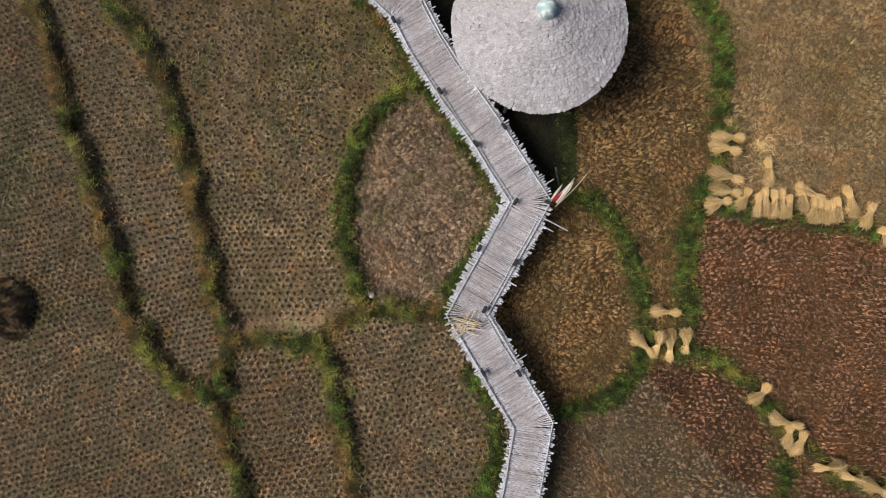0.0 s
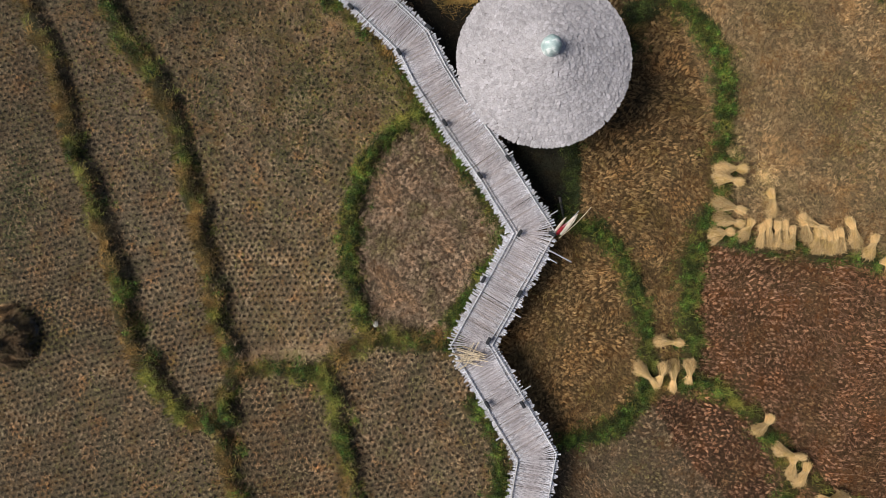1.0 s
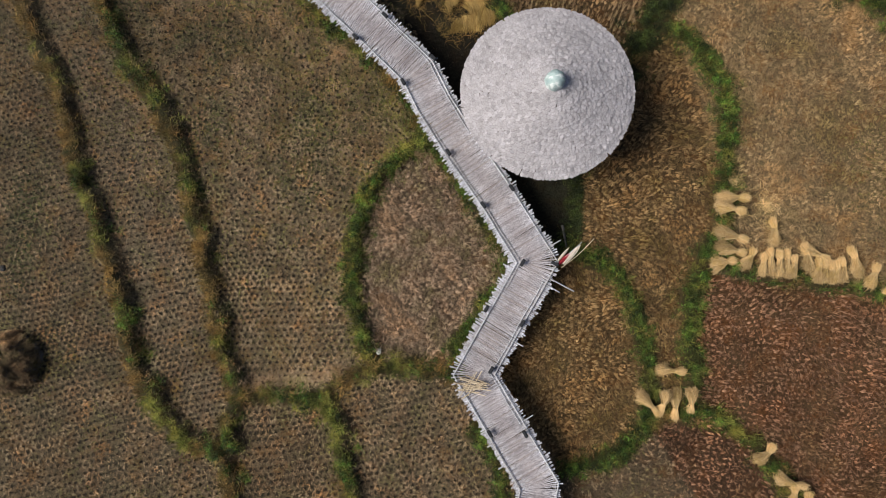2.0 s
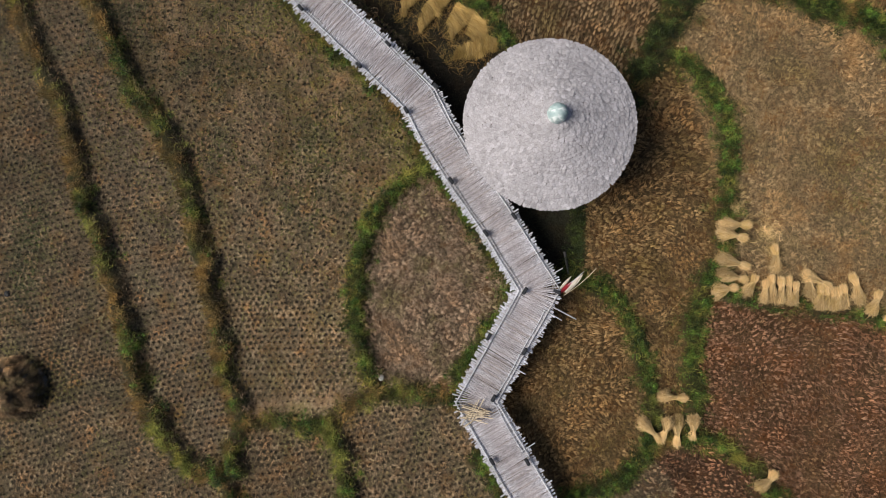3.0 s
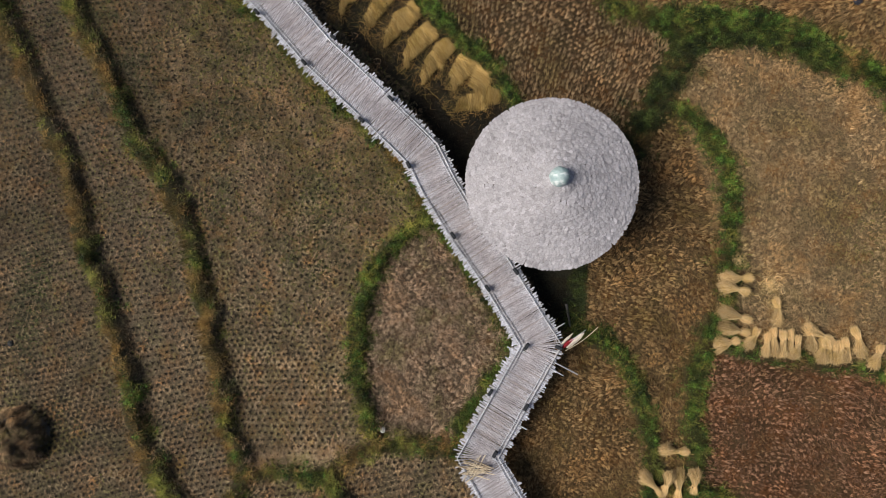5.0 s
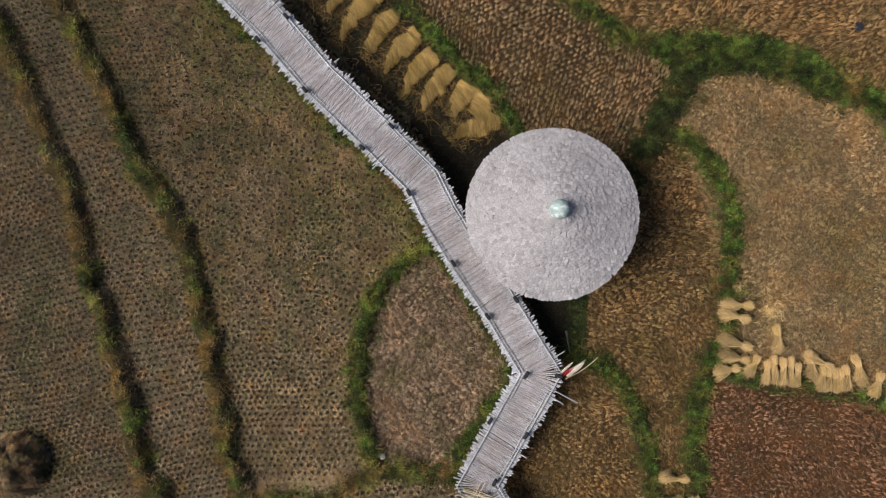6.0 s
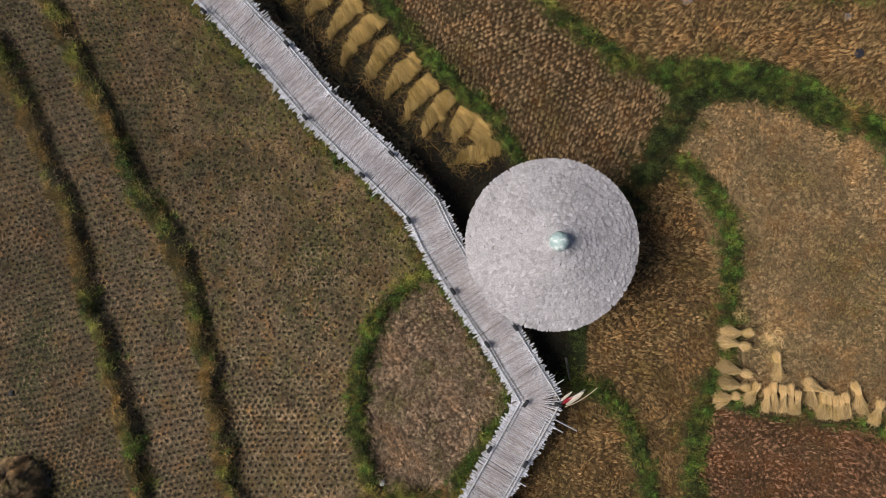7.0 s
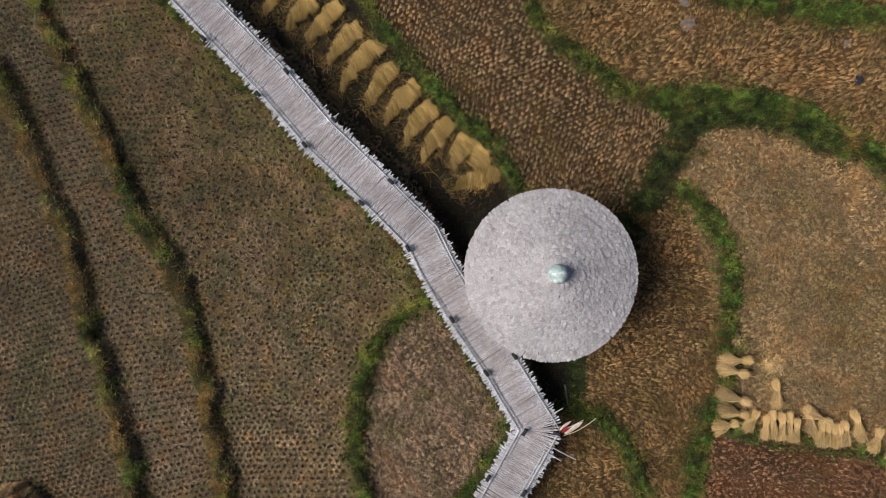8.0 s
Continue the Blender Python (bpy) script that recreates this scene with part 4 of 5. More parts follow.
# ---- haystack at the west edge ----
def build_haystack():
    clumps, per = 1500, 16
    k = clumps * per
    r, a = 1.3 * np.sqrt(rng.uniform(0, 1, clumps)), rng.uniform(0, 2 * np.pi, clumps)
    cx, cy = r * np.cos(a), r * np.sin(a)
    bulge = 0.2 * value_noise(cx, cy, 0.22, 92)
    x, y = np.repeat(cx, per) + rng.normal(0, 0.04, k), np.repeat(cy, per) + rng.normal(0, 0.04, k)
    z = 1.05 * np.clip(1 - (np.hypot(x, y) / 1.42) ** 2.2, 0, 1) + np.repeat(bulge, per) + rng.uniform(0, 0.05, k)
    base = np.stack([x, y, z], 1)
    out_a = np.repeat(a + 3.0 * value_noise(cx, cy, 0.28, 91) + rng.normal(0, 0.6, clumps), per) + rng.normal(0, 0.4, k)
    long = rng.uniform(0.05, 0.16, k)
    run = np.stack([np.cos(out_a) * long, np.sin(out_a) * long, -long * (0.1 + 0.5 * np.repeat(r / 1.3, per)) * rng.uniform(-0.2, 1.1, k)], 1)
    # pale straw patches, with the sunlit west side put into the tone
    fresh_or_lit = np.clip((0.3 - cx) * 0.7 + 1.5 * value_noise(cx, cy, 0.17, 94) - 0.25, 0, 1)
    tone = np.repeat(rng.uniform(0.8, 1.4, clumps) + 2.6 * fresh_or_lit * rng.uniform(0.5, 1, clumps), per)
    g = float(sample(GZ, np.array([STACK[0]]), np.array([STACK[1]]))[0])
    stack = tagged(new("haystack"), "dark weathered round mound of old rice straw on stubble", "haystack")
    stack.location = (*STACK, g)
    bm = bmesh.new()
    rings = []
    for q in np.linspace(1.0, 0.04, 9):
        rr = 1.36 * q
        rings.append([bm.verts.new((rr * math.cos(t) * (1 + 0.04 * math.sin(5 * t)), rr * math.sin(t), 1.05 * max(0, 1 - (rr / 1.42) ** 2.2) - 0.2)) for t in np.linspace(0, 2 * math.pi, 36, endpoint=False)])
    for lo, hi in zip(rings, rings[1:]):
        for i in range(36):
            bm.faces.new((lo[i], lo[(i + 1) % 36], hi[(i + 1) % 36], hi[i]))
    bm.faces.new(rings[-1])
    part("core", bm, M_UNDER, stack)
    straw = quads("straw", blades(base, run, rng.uniform(0.011, 0.021, k), 0.4), M_STACK, tone)
    straw.parent = stack
    tagged(straw, kind="stuff")


STACK = (-17.2, -1.95)
build_haystack()


# ---- flag, lamps, bamboo offcuts, small things ----
def build_flag():
    """A limp flag wound about a leaning cane: a white, a red and a long cream fold."""
    flag = tagged(new("flag"), "red and cream flag hanging limp from a thin leaning cane", "flag")
    flag.location = (4.32, 3.6, DECK_Z)
    line = [Vector((0.15, -0.06, 0.0)), Vector((0.45, 0.3, 0.62)), Vector((0.72, 0.68, 1.08)), Vector((0.93, 1.02, 1.42))]
    part("cane", ribbon([p for p in smooth_line([tuple(q) for q in line], 0.12)], 0.011, 6), M_FRESH, flag)
    part("flagpole", pole((-0.02, 0.06, 0.0), (0.56, 0.88, 1.2), 0.012, 0.008, 6, 3), M_RAIL, flag)
    for name, mat_, a, b, wide, back in (("white_fold", M_WHITE, (0.0, 0.12, 0.1), (0.27, 0.66, 0.74), 0.11, -0.05), ("red_fold", M_RED, (0.0, 0.06, 0.12), (0.3, 0.5, 0.66), 0.17, 0.02),
                                         ("cream_fold", M_WHITE, (0.12, 0.08, 0.2), (0.5, 0.79, 1.12), 0.2, 0.05)):
        a, b = Vector(a), Vector(b)
        side = Vector((b.y - a.y, a.x - b.x, 0)).normalized()
        bm = bmesh.new()
        rows = []
        for i in range(15):
            u = i / 14
            w = wide * math.sin(math.pi * (0.08 + 0.9 * u)) ** 0.7
            rows.append([bm.verts.new(a.lerp(b, u) + side * (back + w * (j / 6 - 0.5)) + Vector((0, 0, -0.07 * abs(j / 3 - 1) + 0.018 * math.sin(j * 2.3 + u * 9)))) for j in range(7)])
        for lo, hi in zip(rows, rows[1:]):
            for j in range(6):
                bm.faces.new((lo[j], lo[j + 1], hi[j + 1], hi[j]))
        bmesh.ops.solidify(bm, geom=bm.faces[:], thickness=0.006)
        part(name, bm, mat_, flag)


build_flag()


def build_lamp():
    """A small dark hooded lamp on a stub post beside the rail."""
    lamp = tagged(new("rail_lamp"), "small dark grey hooded lamp on a bamboo stub beside the rail", "lamp", "lamps along the walkway")
    part("stub", pole((0, 0, -0.1), (0, 0, 0.2), 0.035, 0.032, 7, 1), M_RAIL, lamp)
    bm = bmesh.new()
    bmesh.ops.create_cube(bm, size=1, matrix=Matrix.Translation((0, 0, 0.24)) @ Matrix.Diagonal((0.31, 0.14, 0.10, 1)))
    for v in bm.verts:
        if v.co.z > 0.24:
            v.co.x *= 0.75
            v.co.y *= 0.7
    bmesh.ops.bevel(bm, geom=bm.edges[:], offset=0.018, segments=2, affect="EDGES")
    part("hood", bm, M_LAMP, lamp)
    return lamp


LAMPS = [(4.16, 3.66, -20), (-10.89, 17.77, -41), (-8.51, 15.73, -44), (-6.49, 13.87, -44), (-4.06, 11.79, -40), (-2.1, 10.18, -58), (-0.17, 7.59, -53), (1.3, 5.68, -50), (-9.69, 18.84, -41), (-7.49, 16.73, -44), (-5.43, 14.95, -39), (-3.0, 12.72, -40), (-1.02, 11.2, -40), (2.94, 3.6, -116), (2.33, 6.41, -50), (2.04, -0.5, -116), (3.09, 1.33, -116), (1.7, 1.77, -116), (3.47, -2.76, -55), (2.15, -2.84, -55)]
first = build_lamp()
for i, (x, y, a) in enumerate(LAMPS):
    m = pose(x, y, DECK_Z + 0.02, 0, 0, a)
    if i == 0:
        first.matrix_basis = m
    else:
        copy_thing(first, m)


def offcut(a, b, z0, z1, r):
    ob = part("bamboo_offcut", pole((*a, DECK_Z + z0), (*b, DECK_Z + z1), r, r * 0.8, 6, 2), M_FRESH, None)
    return tagged(ob, "freshly split pale yellow bamboo lath lying on the deck", "bamboo lath", "laths piled at the bend")


for i in range(24):
    a0 = rng.uniform(-0.35, 0.3) + (0.9 if i % 6 == 5 else 0)
    cx, cy = 1.42 + rng.normal(0, 0.12), -1.12 + rng.normal(0, 0.15)
    hl = rng.uniform(0.35, 0.56)
    offcut((cx - hl * math.cos(a0), cy - hl * math.sin(a0)), (cx + hl * math.cos(a0), cy + hl * math.sin(a0)), 0.13 + 0.02 * (i % 6), 0.13 + 0.02 * ((i + 2) % 6), rng.uniform(0.016, 0.026))
long_pole = part("loose_pole", pole((4.05, 3.08, DECK_Z + 0.08), (5.0, 2.67, DECK_Z - 0.02), 0.03, 0.025, 7, 3), M_RAIL, None)
tagged(long_pole, "loose grey bamboo pole jutting over the deck edge", "bamboo pole")


def jutting(s, across, length, name="jutting_bar"):
    x, y, a = deck_place(s, across)
    a += -math.pi / 2 if across > 0 else math.pi / 2
    part(name, pole((x, y, DECK_Z + 0.06), (x + length * math.cos(a), y + length * math.sin(a), DECK_Z + 0.03), 0.024, 0.022, 6, 1), M_RAIL, bridge)


def stone(x, y, r, material, name, label, category, flat=0.6):
    bm = bmesh.new()
    bmesh.ops.create_icosphere(bm, subdivisions=3, radius=r)
    for v in bm.verts:
        v.co *= 1 + (0.9 if flat < 0.2 else 0.3) * noise.noise(v.co * (2.2 / r) + Vector((x, y, 0)))
        v.co.z *= flat
    g = float(sample(GZ, np.array([x]), np.array([y]))[0])
    ob = part(name, bm, material, None)
    ob.location = (x, y, g + r * flat * 0.35)
    return tagged(ob, label, category)


stone(-2.38, -0.3, 0.13, M_ROCK, "stone", "pale grey stone lying in bank weeds", "stone")
stone(15.92, 18.84, 0.2, M_DARK, "plastic_bag", "crumpled dark blue-grey plastic bag on stubble", "bag", 0.5)
stone(-17.98, 1.84, 0.13, M_BLACK, "dark_bag", "small crumpled black plastic bag on stubble", "bag", 0.5)
stone(8.69, 20.69, 0.25, M_ASH, "ash_heap", "thin pale grey patch of ash on stubble", "ash heap", 0.13)
stone(8.5, 21.62, 0.2, M_ASH, "ash_heap", "thin pale grey patch of ash on stubble", "ash heap", 0.13)
stone(15.4, 20.4, 0.13, M_ASH, "ash_heap", "small pale grey patch of ash on stubble", "ash heap", 0.13)
log = part("log", pole((4.64, 5.28, 0.1), (4.86, 4.36, 0.14), 0.055, 0.045, 9, 2), M_LOG, None)
tagged(log, "grey weathered log lying in the weeds beside the hut", "log")


# ---- stubble and loose straw, plot by plot ----
def plot_points(ring, spacing, angle, jitter):
    """Rows of planted hills inside an outline, kept off the banks, the hut and the stilts."""
    r = np.array(ring)
    lo, hi = r.min(0) - 1, r.max(0) + 1
    reach = np.linalg.norm(hi - lo) / 2
    n = int(reach / spacing) + 1
    u, v = np.meshgrid(np.arange(-n, n + 1) * spacing, np.arange(-n, n + 1) * spacing)
    u = u + 0.5 * spacing * (np.arange(2 * n + 1) % 2)[:, None]
    u, v = u.ravel(), v.ravel()
    u, v = u + 0.5 * value_noise(u, v, 4.5, 21), v + 0.5 * value_noise(u, v, 4.5, 22)
    ca, sa = math.cos(radians(angle)), math.sin(radians(angle))
    mid = (lo + hi) / 2
    x = mid[0] + u * ca - v * sa + rng.normal(0, jitter, len(u))
    y = mid[1] + u * sa + v * ca + rng.normal(0, jitter, len(u))
    keep = inside(x, y, ring) & (x > -23) & (x < 20.5) & (y > -10) & (y < 23.5)
    x, y = x[keep], y[keep]
    keep = sample(GT, x, y) < rng.uniform(0.25, 0.6, len(x))
    return x[keep], y[keep]


def stubs(x, y, per, reach, material, label):
    """Low dark cut stalks of each hill, standing close together."""
    k = len(x)
    a = rng.uniform(0, 2 * np.pi, k * per)
    big = np.repeat(rng.uniform(0.7, 1.25, k), per)
    bx, by = np.repeat(x, per) + rng.normal(0, 0.014, k * per), np.repeat(y, per) + rng.normal(0, 0.014, k * per)
    base = np.stack([bx, by, sample(GZ, bx, by) + 0.03], 1)
    run = np.stack([np.cos(a) * reach * big, np.sin(a) * reach * big, rng.uniform(0.02, 0.06, k * per)], 1)
    tone = np.repeat(rng.uniform(0.5, 1.3, k) * (1 + 0.3 * value_noise(x, y, 0.9, 73)), per)
    return tagged(quads("rice_stubble", blades(base, run, 0.026 * rng.uniform(0.7, 1.3, k * per), 0.7), material, tone), label, "stubble", kind="stuff")


def wisps(x, y, per, long, rise, wide, spread, lean, sway, material, label):
    """Tufts of bent straw: the stalks of each hill lie over one way, knee up and tips drooping and curling."""
    k = len(x)
    n = k * per
    way = lean + sway * (1.6 * value_noise(x, y, 2.6, 71) + 0.9 * value_noise(x, y, 0.45, 72)) + np.pi * (rng.random(k) < 0.2)
    a = np.repeat(way, per) + rng.normal(0, spread, n)
    curl = np.repeat(rng.normal(0, 0.45, k), per) + rng.normal(0, 0.3, n)
    big = rng.uniform(0.6, 1.3, k) * np.clip(1 + 0.35 * value_noise(x, y, 1.4, 74), 0.5, 1.5)
    ln = np.repeat(big, per) * rng.uniform(0.5, 1.15, n) * long
    bx, by = np.repeat(x, per) + rng.normal(0, 0.028, n), np.repeat(y, per) + rng.normal(0, 0.028, n)
    base = np.stack([bx, by, sample(GZ, bx, by) - 0.005], 1)
    lift = rise * rng.uniform(0.3, 1.2, n) * np.repeat(big, per)
    r1 = np.stack([np.cos(a) * ln * 0.55, np.sin(a) * ln * 0.55, lift], 1)
    r2 = np.stack([np.cos(a + curl) * ln * 0.5, np.sin(a + curl) * ln * 0.5, -lift * rng.uniform(0.0, 0.9, n)], 1)
    w = wide * rng.uniform(0.7, 1.3, n)
    tone = np.repeat(rng.uniform(0.55, 1.4, k) * (1 + 0.3 * value_noise(x, y, 0.5, 73)), per)
    v = np.concatenate([blades(base, r1, w, 0.9), blades(base + r1, r2, w * 0.9, 0.15)])
    return tagged(quads("rice_stubble", v, material, np.tile(tone, 2)), label, "stubble", kind="stuff")


def straw(x, y, long, wide, material, label, rise=0.02, name="loose_straw", shade=1.0):
    k = len(x)
    z = sample(GZ, x, y)
    a = rng.uniform(0, 2 * np.pi, k) + 0.8 * value_noise(x, y, 0.6, 31)
    ln = long * rng.uniform(0.4, 1.3, k)
    base = np.stack([x - np.cos(a) * ln / 2, y - np.sin(a) * ln / 2, z + rng.uniform(0.0, 0.05, k)], 1)
    run = np.stack([np.cos(a) * ln, np.sin(a) * ln, rng.normal(0, rise, k)], 1)
    ob = quads(name, blades(base, run, wide * rng.uniform(0.6, 1.4, k), 0.6), material, np.clip(1 + 0.45 * value_noise(x, y, 0.32, 33) + 0.3 * value_noise(x, y, 1.1, 34), 0.35, 1.8) * shade)
    return tagged(ob, label, "straw", kind="stuff")


def litter(x, y, per, near, far, long, wide, material, label):
    """Chopped straw fallen in the lanes round each hill, thinner in patches."""
    n = np.clip(per * (1.0 + 0.5 * value_noise(x, y, 1.7, 81) + 0.4 * value_noise(x, y, 0.6, 82)), 1, 3 * per)
    n = n.astype(int)
    # straw tone falls to the north and west and rises to the east
    region_tone = 1.2 - 0.4 * np.clip((y - 1) / 12, 0, 1) - 0.2 * np.clip((-8 - x) / 4, 0, 1) + 0.22 * np.clip((x + 9) / 4, 0, 1) * (y > -2.5)
    k = int(n.sum())
    a, r = rng.uniform(0, 2 * np.pi, k), np.sqrt(rng.uniform(near**2, far**2, k))
    px, py = np.repeat(x, n) + r * np.cos(a), np.repeat(y, n) + r * np.sin(a)
    t = rng.uniform(0, 2 * np.pi, k)
    ln = long * rng.uniform(0.4, 1.3, k)
    base = np.stack([px - np.cos(t) * ln / 2, py - np.sin(t) * ln / 2, sample(GZ, px, py) + rng.uniform(0.005, 0.05, k)], 1)
    run = np.stack([np.cos(t) * ln, np.sin(t) * ln, rng.normal(0, 0.03, k)], 1)
    ob = quads("chopped_straw", blades(base, run, wide * rng.uniform(0.5, 1.4, k), 0.6), material, np.repeat(rng.uniform(0.7, 1.3, len(x)) * (1 + 0.3 * value_noise(x, y, 0.8, 83)) * region_tone, n) * np.clip(1 + 0.55 * value_noise(px, py, 0.11, 85), 0.3, 2))
    return tagged(ob, label, "straw", kind="stuff")


def scatter(ring, per_m2, clump=0.0):
    r = np.array(ring)
    lo, hi = np.maximum(r.min(0), (-23, -10)), np.minimum(r.max(0), (20.5, 23.5))
    n = int(max(0, np.prod(hi - lo)) * per_m2)
    x, y = rng.uniform(lo[0], hi[0], n), rng.uniform(lo[1], hi[1], n)
    keep = inside(x, y, ring) & (sample(GT, x, y) < 0.6)
    if clump:
        keep &= value_noise(x, y, 0.5, 51) + 0.6 * value_noise(x, y, 2.2, 52) > rng.uniform(-clump, clump, n)
    return x[keep], y[keep]


def free_of_later(x, y, index):
    keep = np.ones(len(x), bool)
    for other in PLOTS[index + 1:]:
        keep &= ~inside(x, y, other[1])
    return x[keep], y[keep]


# stalks a hill, length, rise, width, spread, lean, sway, material; loose straw a square metre, length, material, shade
WISPS = {
    "pink fans": (12, 0.24, 0.11, 0.0165, 0.65, 0.4, 1.2, M_STUB_PINK, 230, 0.22, M_STUB_PINK, 0.95),
    "gold wisps": (9, 0.2, 0.12, 0.0165, 0.4, -0.5, 1.2, M_STUB_GOLD, 120, 0.2, M_STUB_GOLD, 0.85),
    "grey wisps": (8, 0.17, 0.09, 0.0145, 0.45, 0.2, 1.0, M_STUB_TAN, 100, 0.16, M_STRAW, 0.75),
    "ticks": (8, 0.12, 0.1, 0.019, 0.38, 0.05, 0.9, M_STUB_RED, 70, 0.22, M_STUB_RED, 0.9),
    "tan wisps": (8, 0.18, 0.07, 0.0135, 0.5, 0.9, 1.6, M_TAN, 140, 0.2, M_TAN, 0.95),
    "amber wisps": (12, 0.18, 0.14, 0.015, 0.36, 0.95, 0.45, M_STUB_AMBER, 70, 0.2, M_STUB_AMBER, 0.8),
    "far wisps": (9, 0.23, 0.12, 0.0165, 0.4, 0.55, 0.9, M_STUB_GOLD, 110, 0.22, M_STUB_GOLD, 0.9),
    "mud": (5, 0.14, 0.05, 0.012, 2.0, 0.0, 1.0, M_STUB_GREY, 4, 0.2, M_STACK, 1.0),
}
for index, (name, ring, colour, spacing, angle, style, words) in enumerate(PLOTS):
    x, y = free_of_later(*plot_points(ring, spacing, angle, spacing * (0.09 if style in ("mat", "amber wisps") else 0.2)), index)
    if style == "mat":
        loose = spacing * 0.4 * np.clip((y - 1.5 + 0.5 * np.clip(x + 8, -4, 4)) / 6, 0, 1) * (x > -13)
        x, y = x + loose * rng.normal(0, 1, len(x)), y + loose * rng.normal(0, 1, len(x))
        stubs(x, y, 9, 0.074, M_STUB_GREY, words + " cut stubble in planted rows")
        litter(x, y, 26, 0.082, 0.168, 0.088, 0.0165, M_STRAW, words + " chopped straw matted between the stubble rows")
        if name in ("south brown", "south west"):
            few = rng.random(len(x)) < (0.5 if name == "south brown" else 0.2)
            wisps(x[few], y[few], 9, 0.2, 0.1, 0.0145, 0.5, 1.3, 1.2, M_STUB_TAN, words + " fans of pale straw lying over the stubble")
        continue
    per, long, rise, wide, spread, lean, sway, mat_, density, straw_long, straw_mat, pale = WISPS[style]
    wisps(x, y, per, long, rise, wide, spread, lean, sway, mat_, words + " bent stubble in planted rows")
    x, y = free_of_later(*scatter(ring, density, 1.2), index)
    straw(x, y, straw_long, 0.0105, straw_mat, words + " loose straw strewn on the soil", shade=pale)


# thin green regrowth in patches of the grey plots
for index in (0, 1, 2, 3):
    x, y = free_of_later(*scatter(PLOTS[index][1], 70), index)
    keep = value_noise(x, y, 2.6, 91) + 0.6 * value_noise(x, y, 0.7, 92) > rng.uniform(0.0, 0.9, len(x))
    far = (y > rng.uniform(6, 16, len(x))) & ~keep
    straw(x[far], y[far], 0.13, 0.017, M_DEEP_OR_SHADED, "dark green grass coming up through the stubble", 0.05, "regrowth")
    straw(x[keep], y[keep], 0.13, 0.017, M_OLIVE, "thin olive-green grass coming up through the stubble", 0.05, "regrowth")


# fine grass and fallen straw over the northern half of the inner plot
x, y = free_of_later(*scatter(PLOTS[2][1], 230), 2)
keep = y > 3 + rng.uniform(0, 7, len(x)) - 0.5 * np.clip(x + 8, -4, 4)
x, y = x[keep], y[keep]
hue = value_noise(x, y, 1.9, 97) + 0.5 * value_noise(x, y, 0.6, 98) + rng.normal(0, 0.25, len(x))
straw(x[hue > 0.15], y[hue > 0.15], 0.18, 0.014, M_STUB_TAN, "tawny straw fallen over the stubble", 0.06, "fallen_straw", 0.95)
straw(x[(hue <= 0.15) & (hue > -0.35)], y[(hue <= 0.15) & (hue > -0.35)], 0.17, 0.013, M_RUSSET, "brown grass grown over the stubble", 0.06, "rough_grass")
straw(x[hue <= -0.35], y[hue <= -0.35], 0.16, 0.014, M_DEEP_OR_SHADED, "dark green grass grown over the stubble", 0.06, "rough_grass", 1.1)


# a dense rough strip of brown straw and grass along the west side of the walkway
x, y = free_of_later(*scatter(PLOTS[2][1], 330), 2)
gap = away(x, y, np.array(WALKWAY))
keep = (gap > 1.1) & (gap < 1.2 + 4.2 * rng.uniform(0, 1, len(x)) ** 1.3) & (y > 1.5)
x, y = x[keep], y[keep]
hue = value_noise(x, y, 1.5, 95) + 0.5 * value_noise(x, y, 0.5, 96) + rng.normal(0, 0.2, len(x))
straw(x[hue > 0.05], y[hue > 0.05], 0.16, 0.017, M_STUB_GOLD, "tawny straw lying thick beside the walkway", 0.05, "rough_straw")
straw(x[hue <= 0.05], y[hue <= 0.05], 0.15, 0.017, M_OLIVE, "olive-green grass growing beside the walkway", 0.05, "rough_grass")


def spilled(cx, cy, radius, count):
    """Straw fallen from the sheaves."""
    r, a = radius * np.abs(rng.normal(0, 0.55, count)), rng.uniform(0, 2 * np.pi, count)
    return straw(cx + r * np.cos(a), cy + r * np.sin(a), 0.28, 0.013, M_SHEAF, "pale straw spilled on the stubble beside the sheaves", 0.05, "spilled_straw")


for hx, hy, bx, by in NORTH_SHEAVES:
    fallen = 520
    u, w = rng.uniform(-0.1, 1.25, fallen), rng.normal(0, 0.42, fallen)
    x, y = hx + (bx - hx) * u + w * 0.6, hy + (by - hy) * u - w * 0.6
    straw(x, y, 0.3, 0.012, M_RUSSET, "brown straw fallen on the mud round the sheaves", 0.05, "fallen_straw", 1.25)
rake = smooth_line([(-7.5, -1.95), (-6.4, -1.75), (-5.2, -1.7), (-4.2, -1.35), (-3.55, -0.7)], 0.1)
pick = rng.integers(0, len(rake), 2600)
x, y = rake[pick, 0] + rng.normal(0, 0.12, 2600), rake[pick, 1] + rng.normal(0, 0.17, 2600)
straw(x, y, 0.22, 0.014, M_STUB_TAN, "pale straw raked up against the cross bank", 0.05, "raked_straw", 1.35)
for px, py, rx, ry in ((-5.2, -0.3, 0.3, 0.6), (-6.7, 0.3, 0.35, 0.9), (-6.3, -0.6, 0.3, 0.5), (-4.2, 2.4, 0.35, 0.6), (-5.4, 1.5, 0.16, 0.9)):
    x, y = px + rng.normal(0, rx, 420), py + rng.normal(0, ry, 420)
    straw(x, y, 0.12, 0.014, M_STUB_GOLD, "rust-coloured straw lying in the stubble", 0.04, "rusty_straw", 1.1)
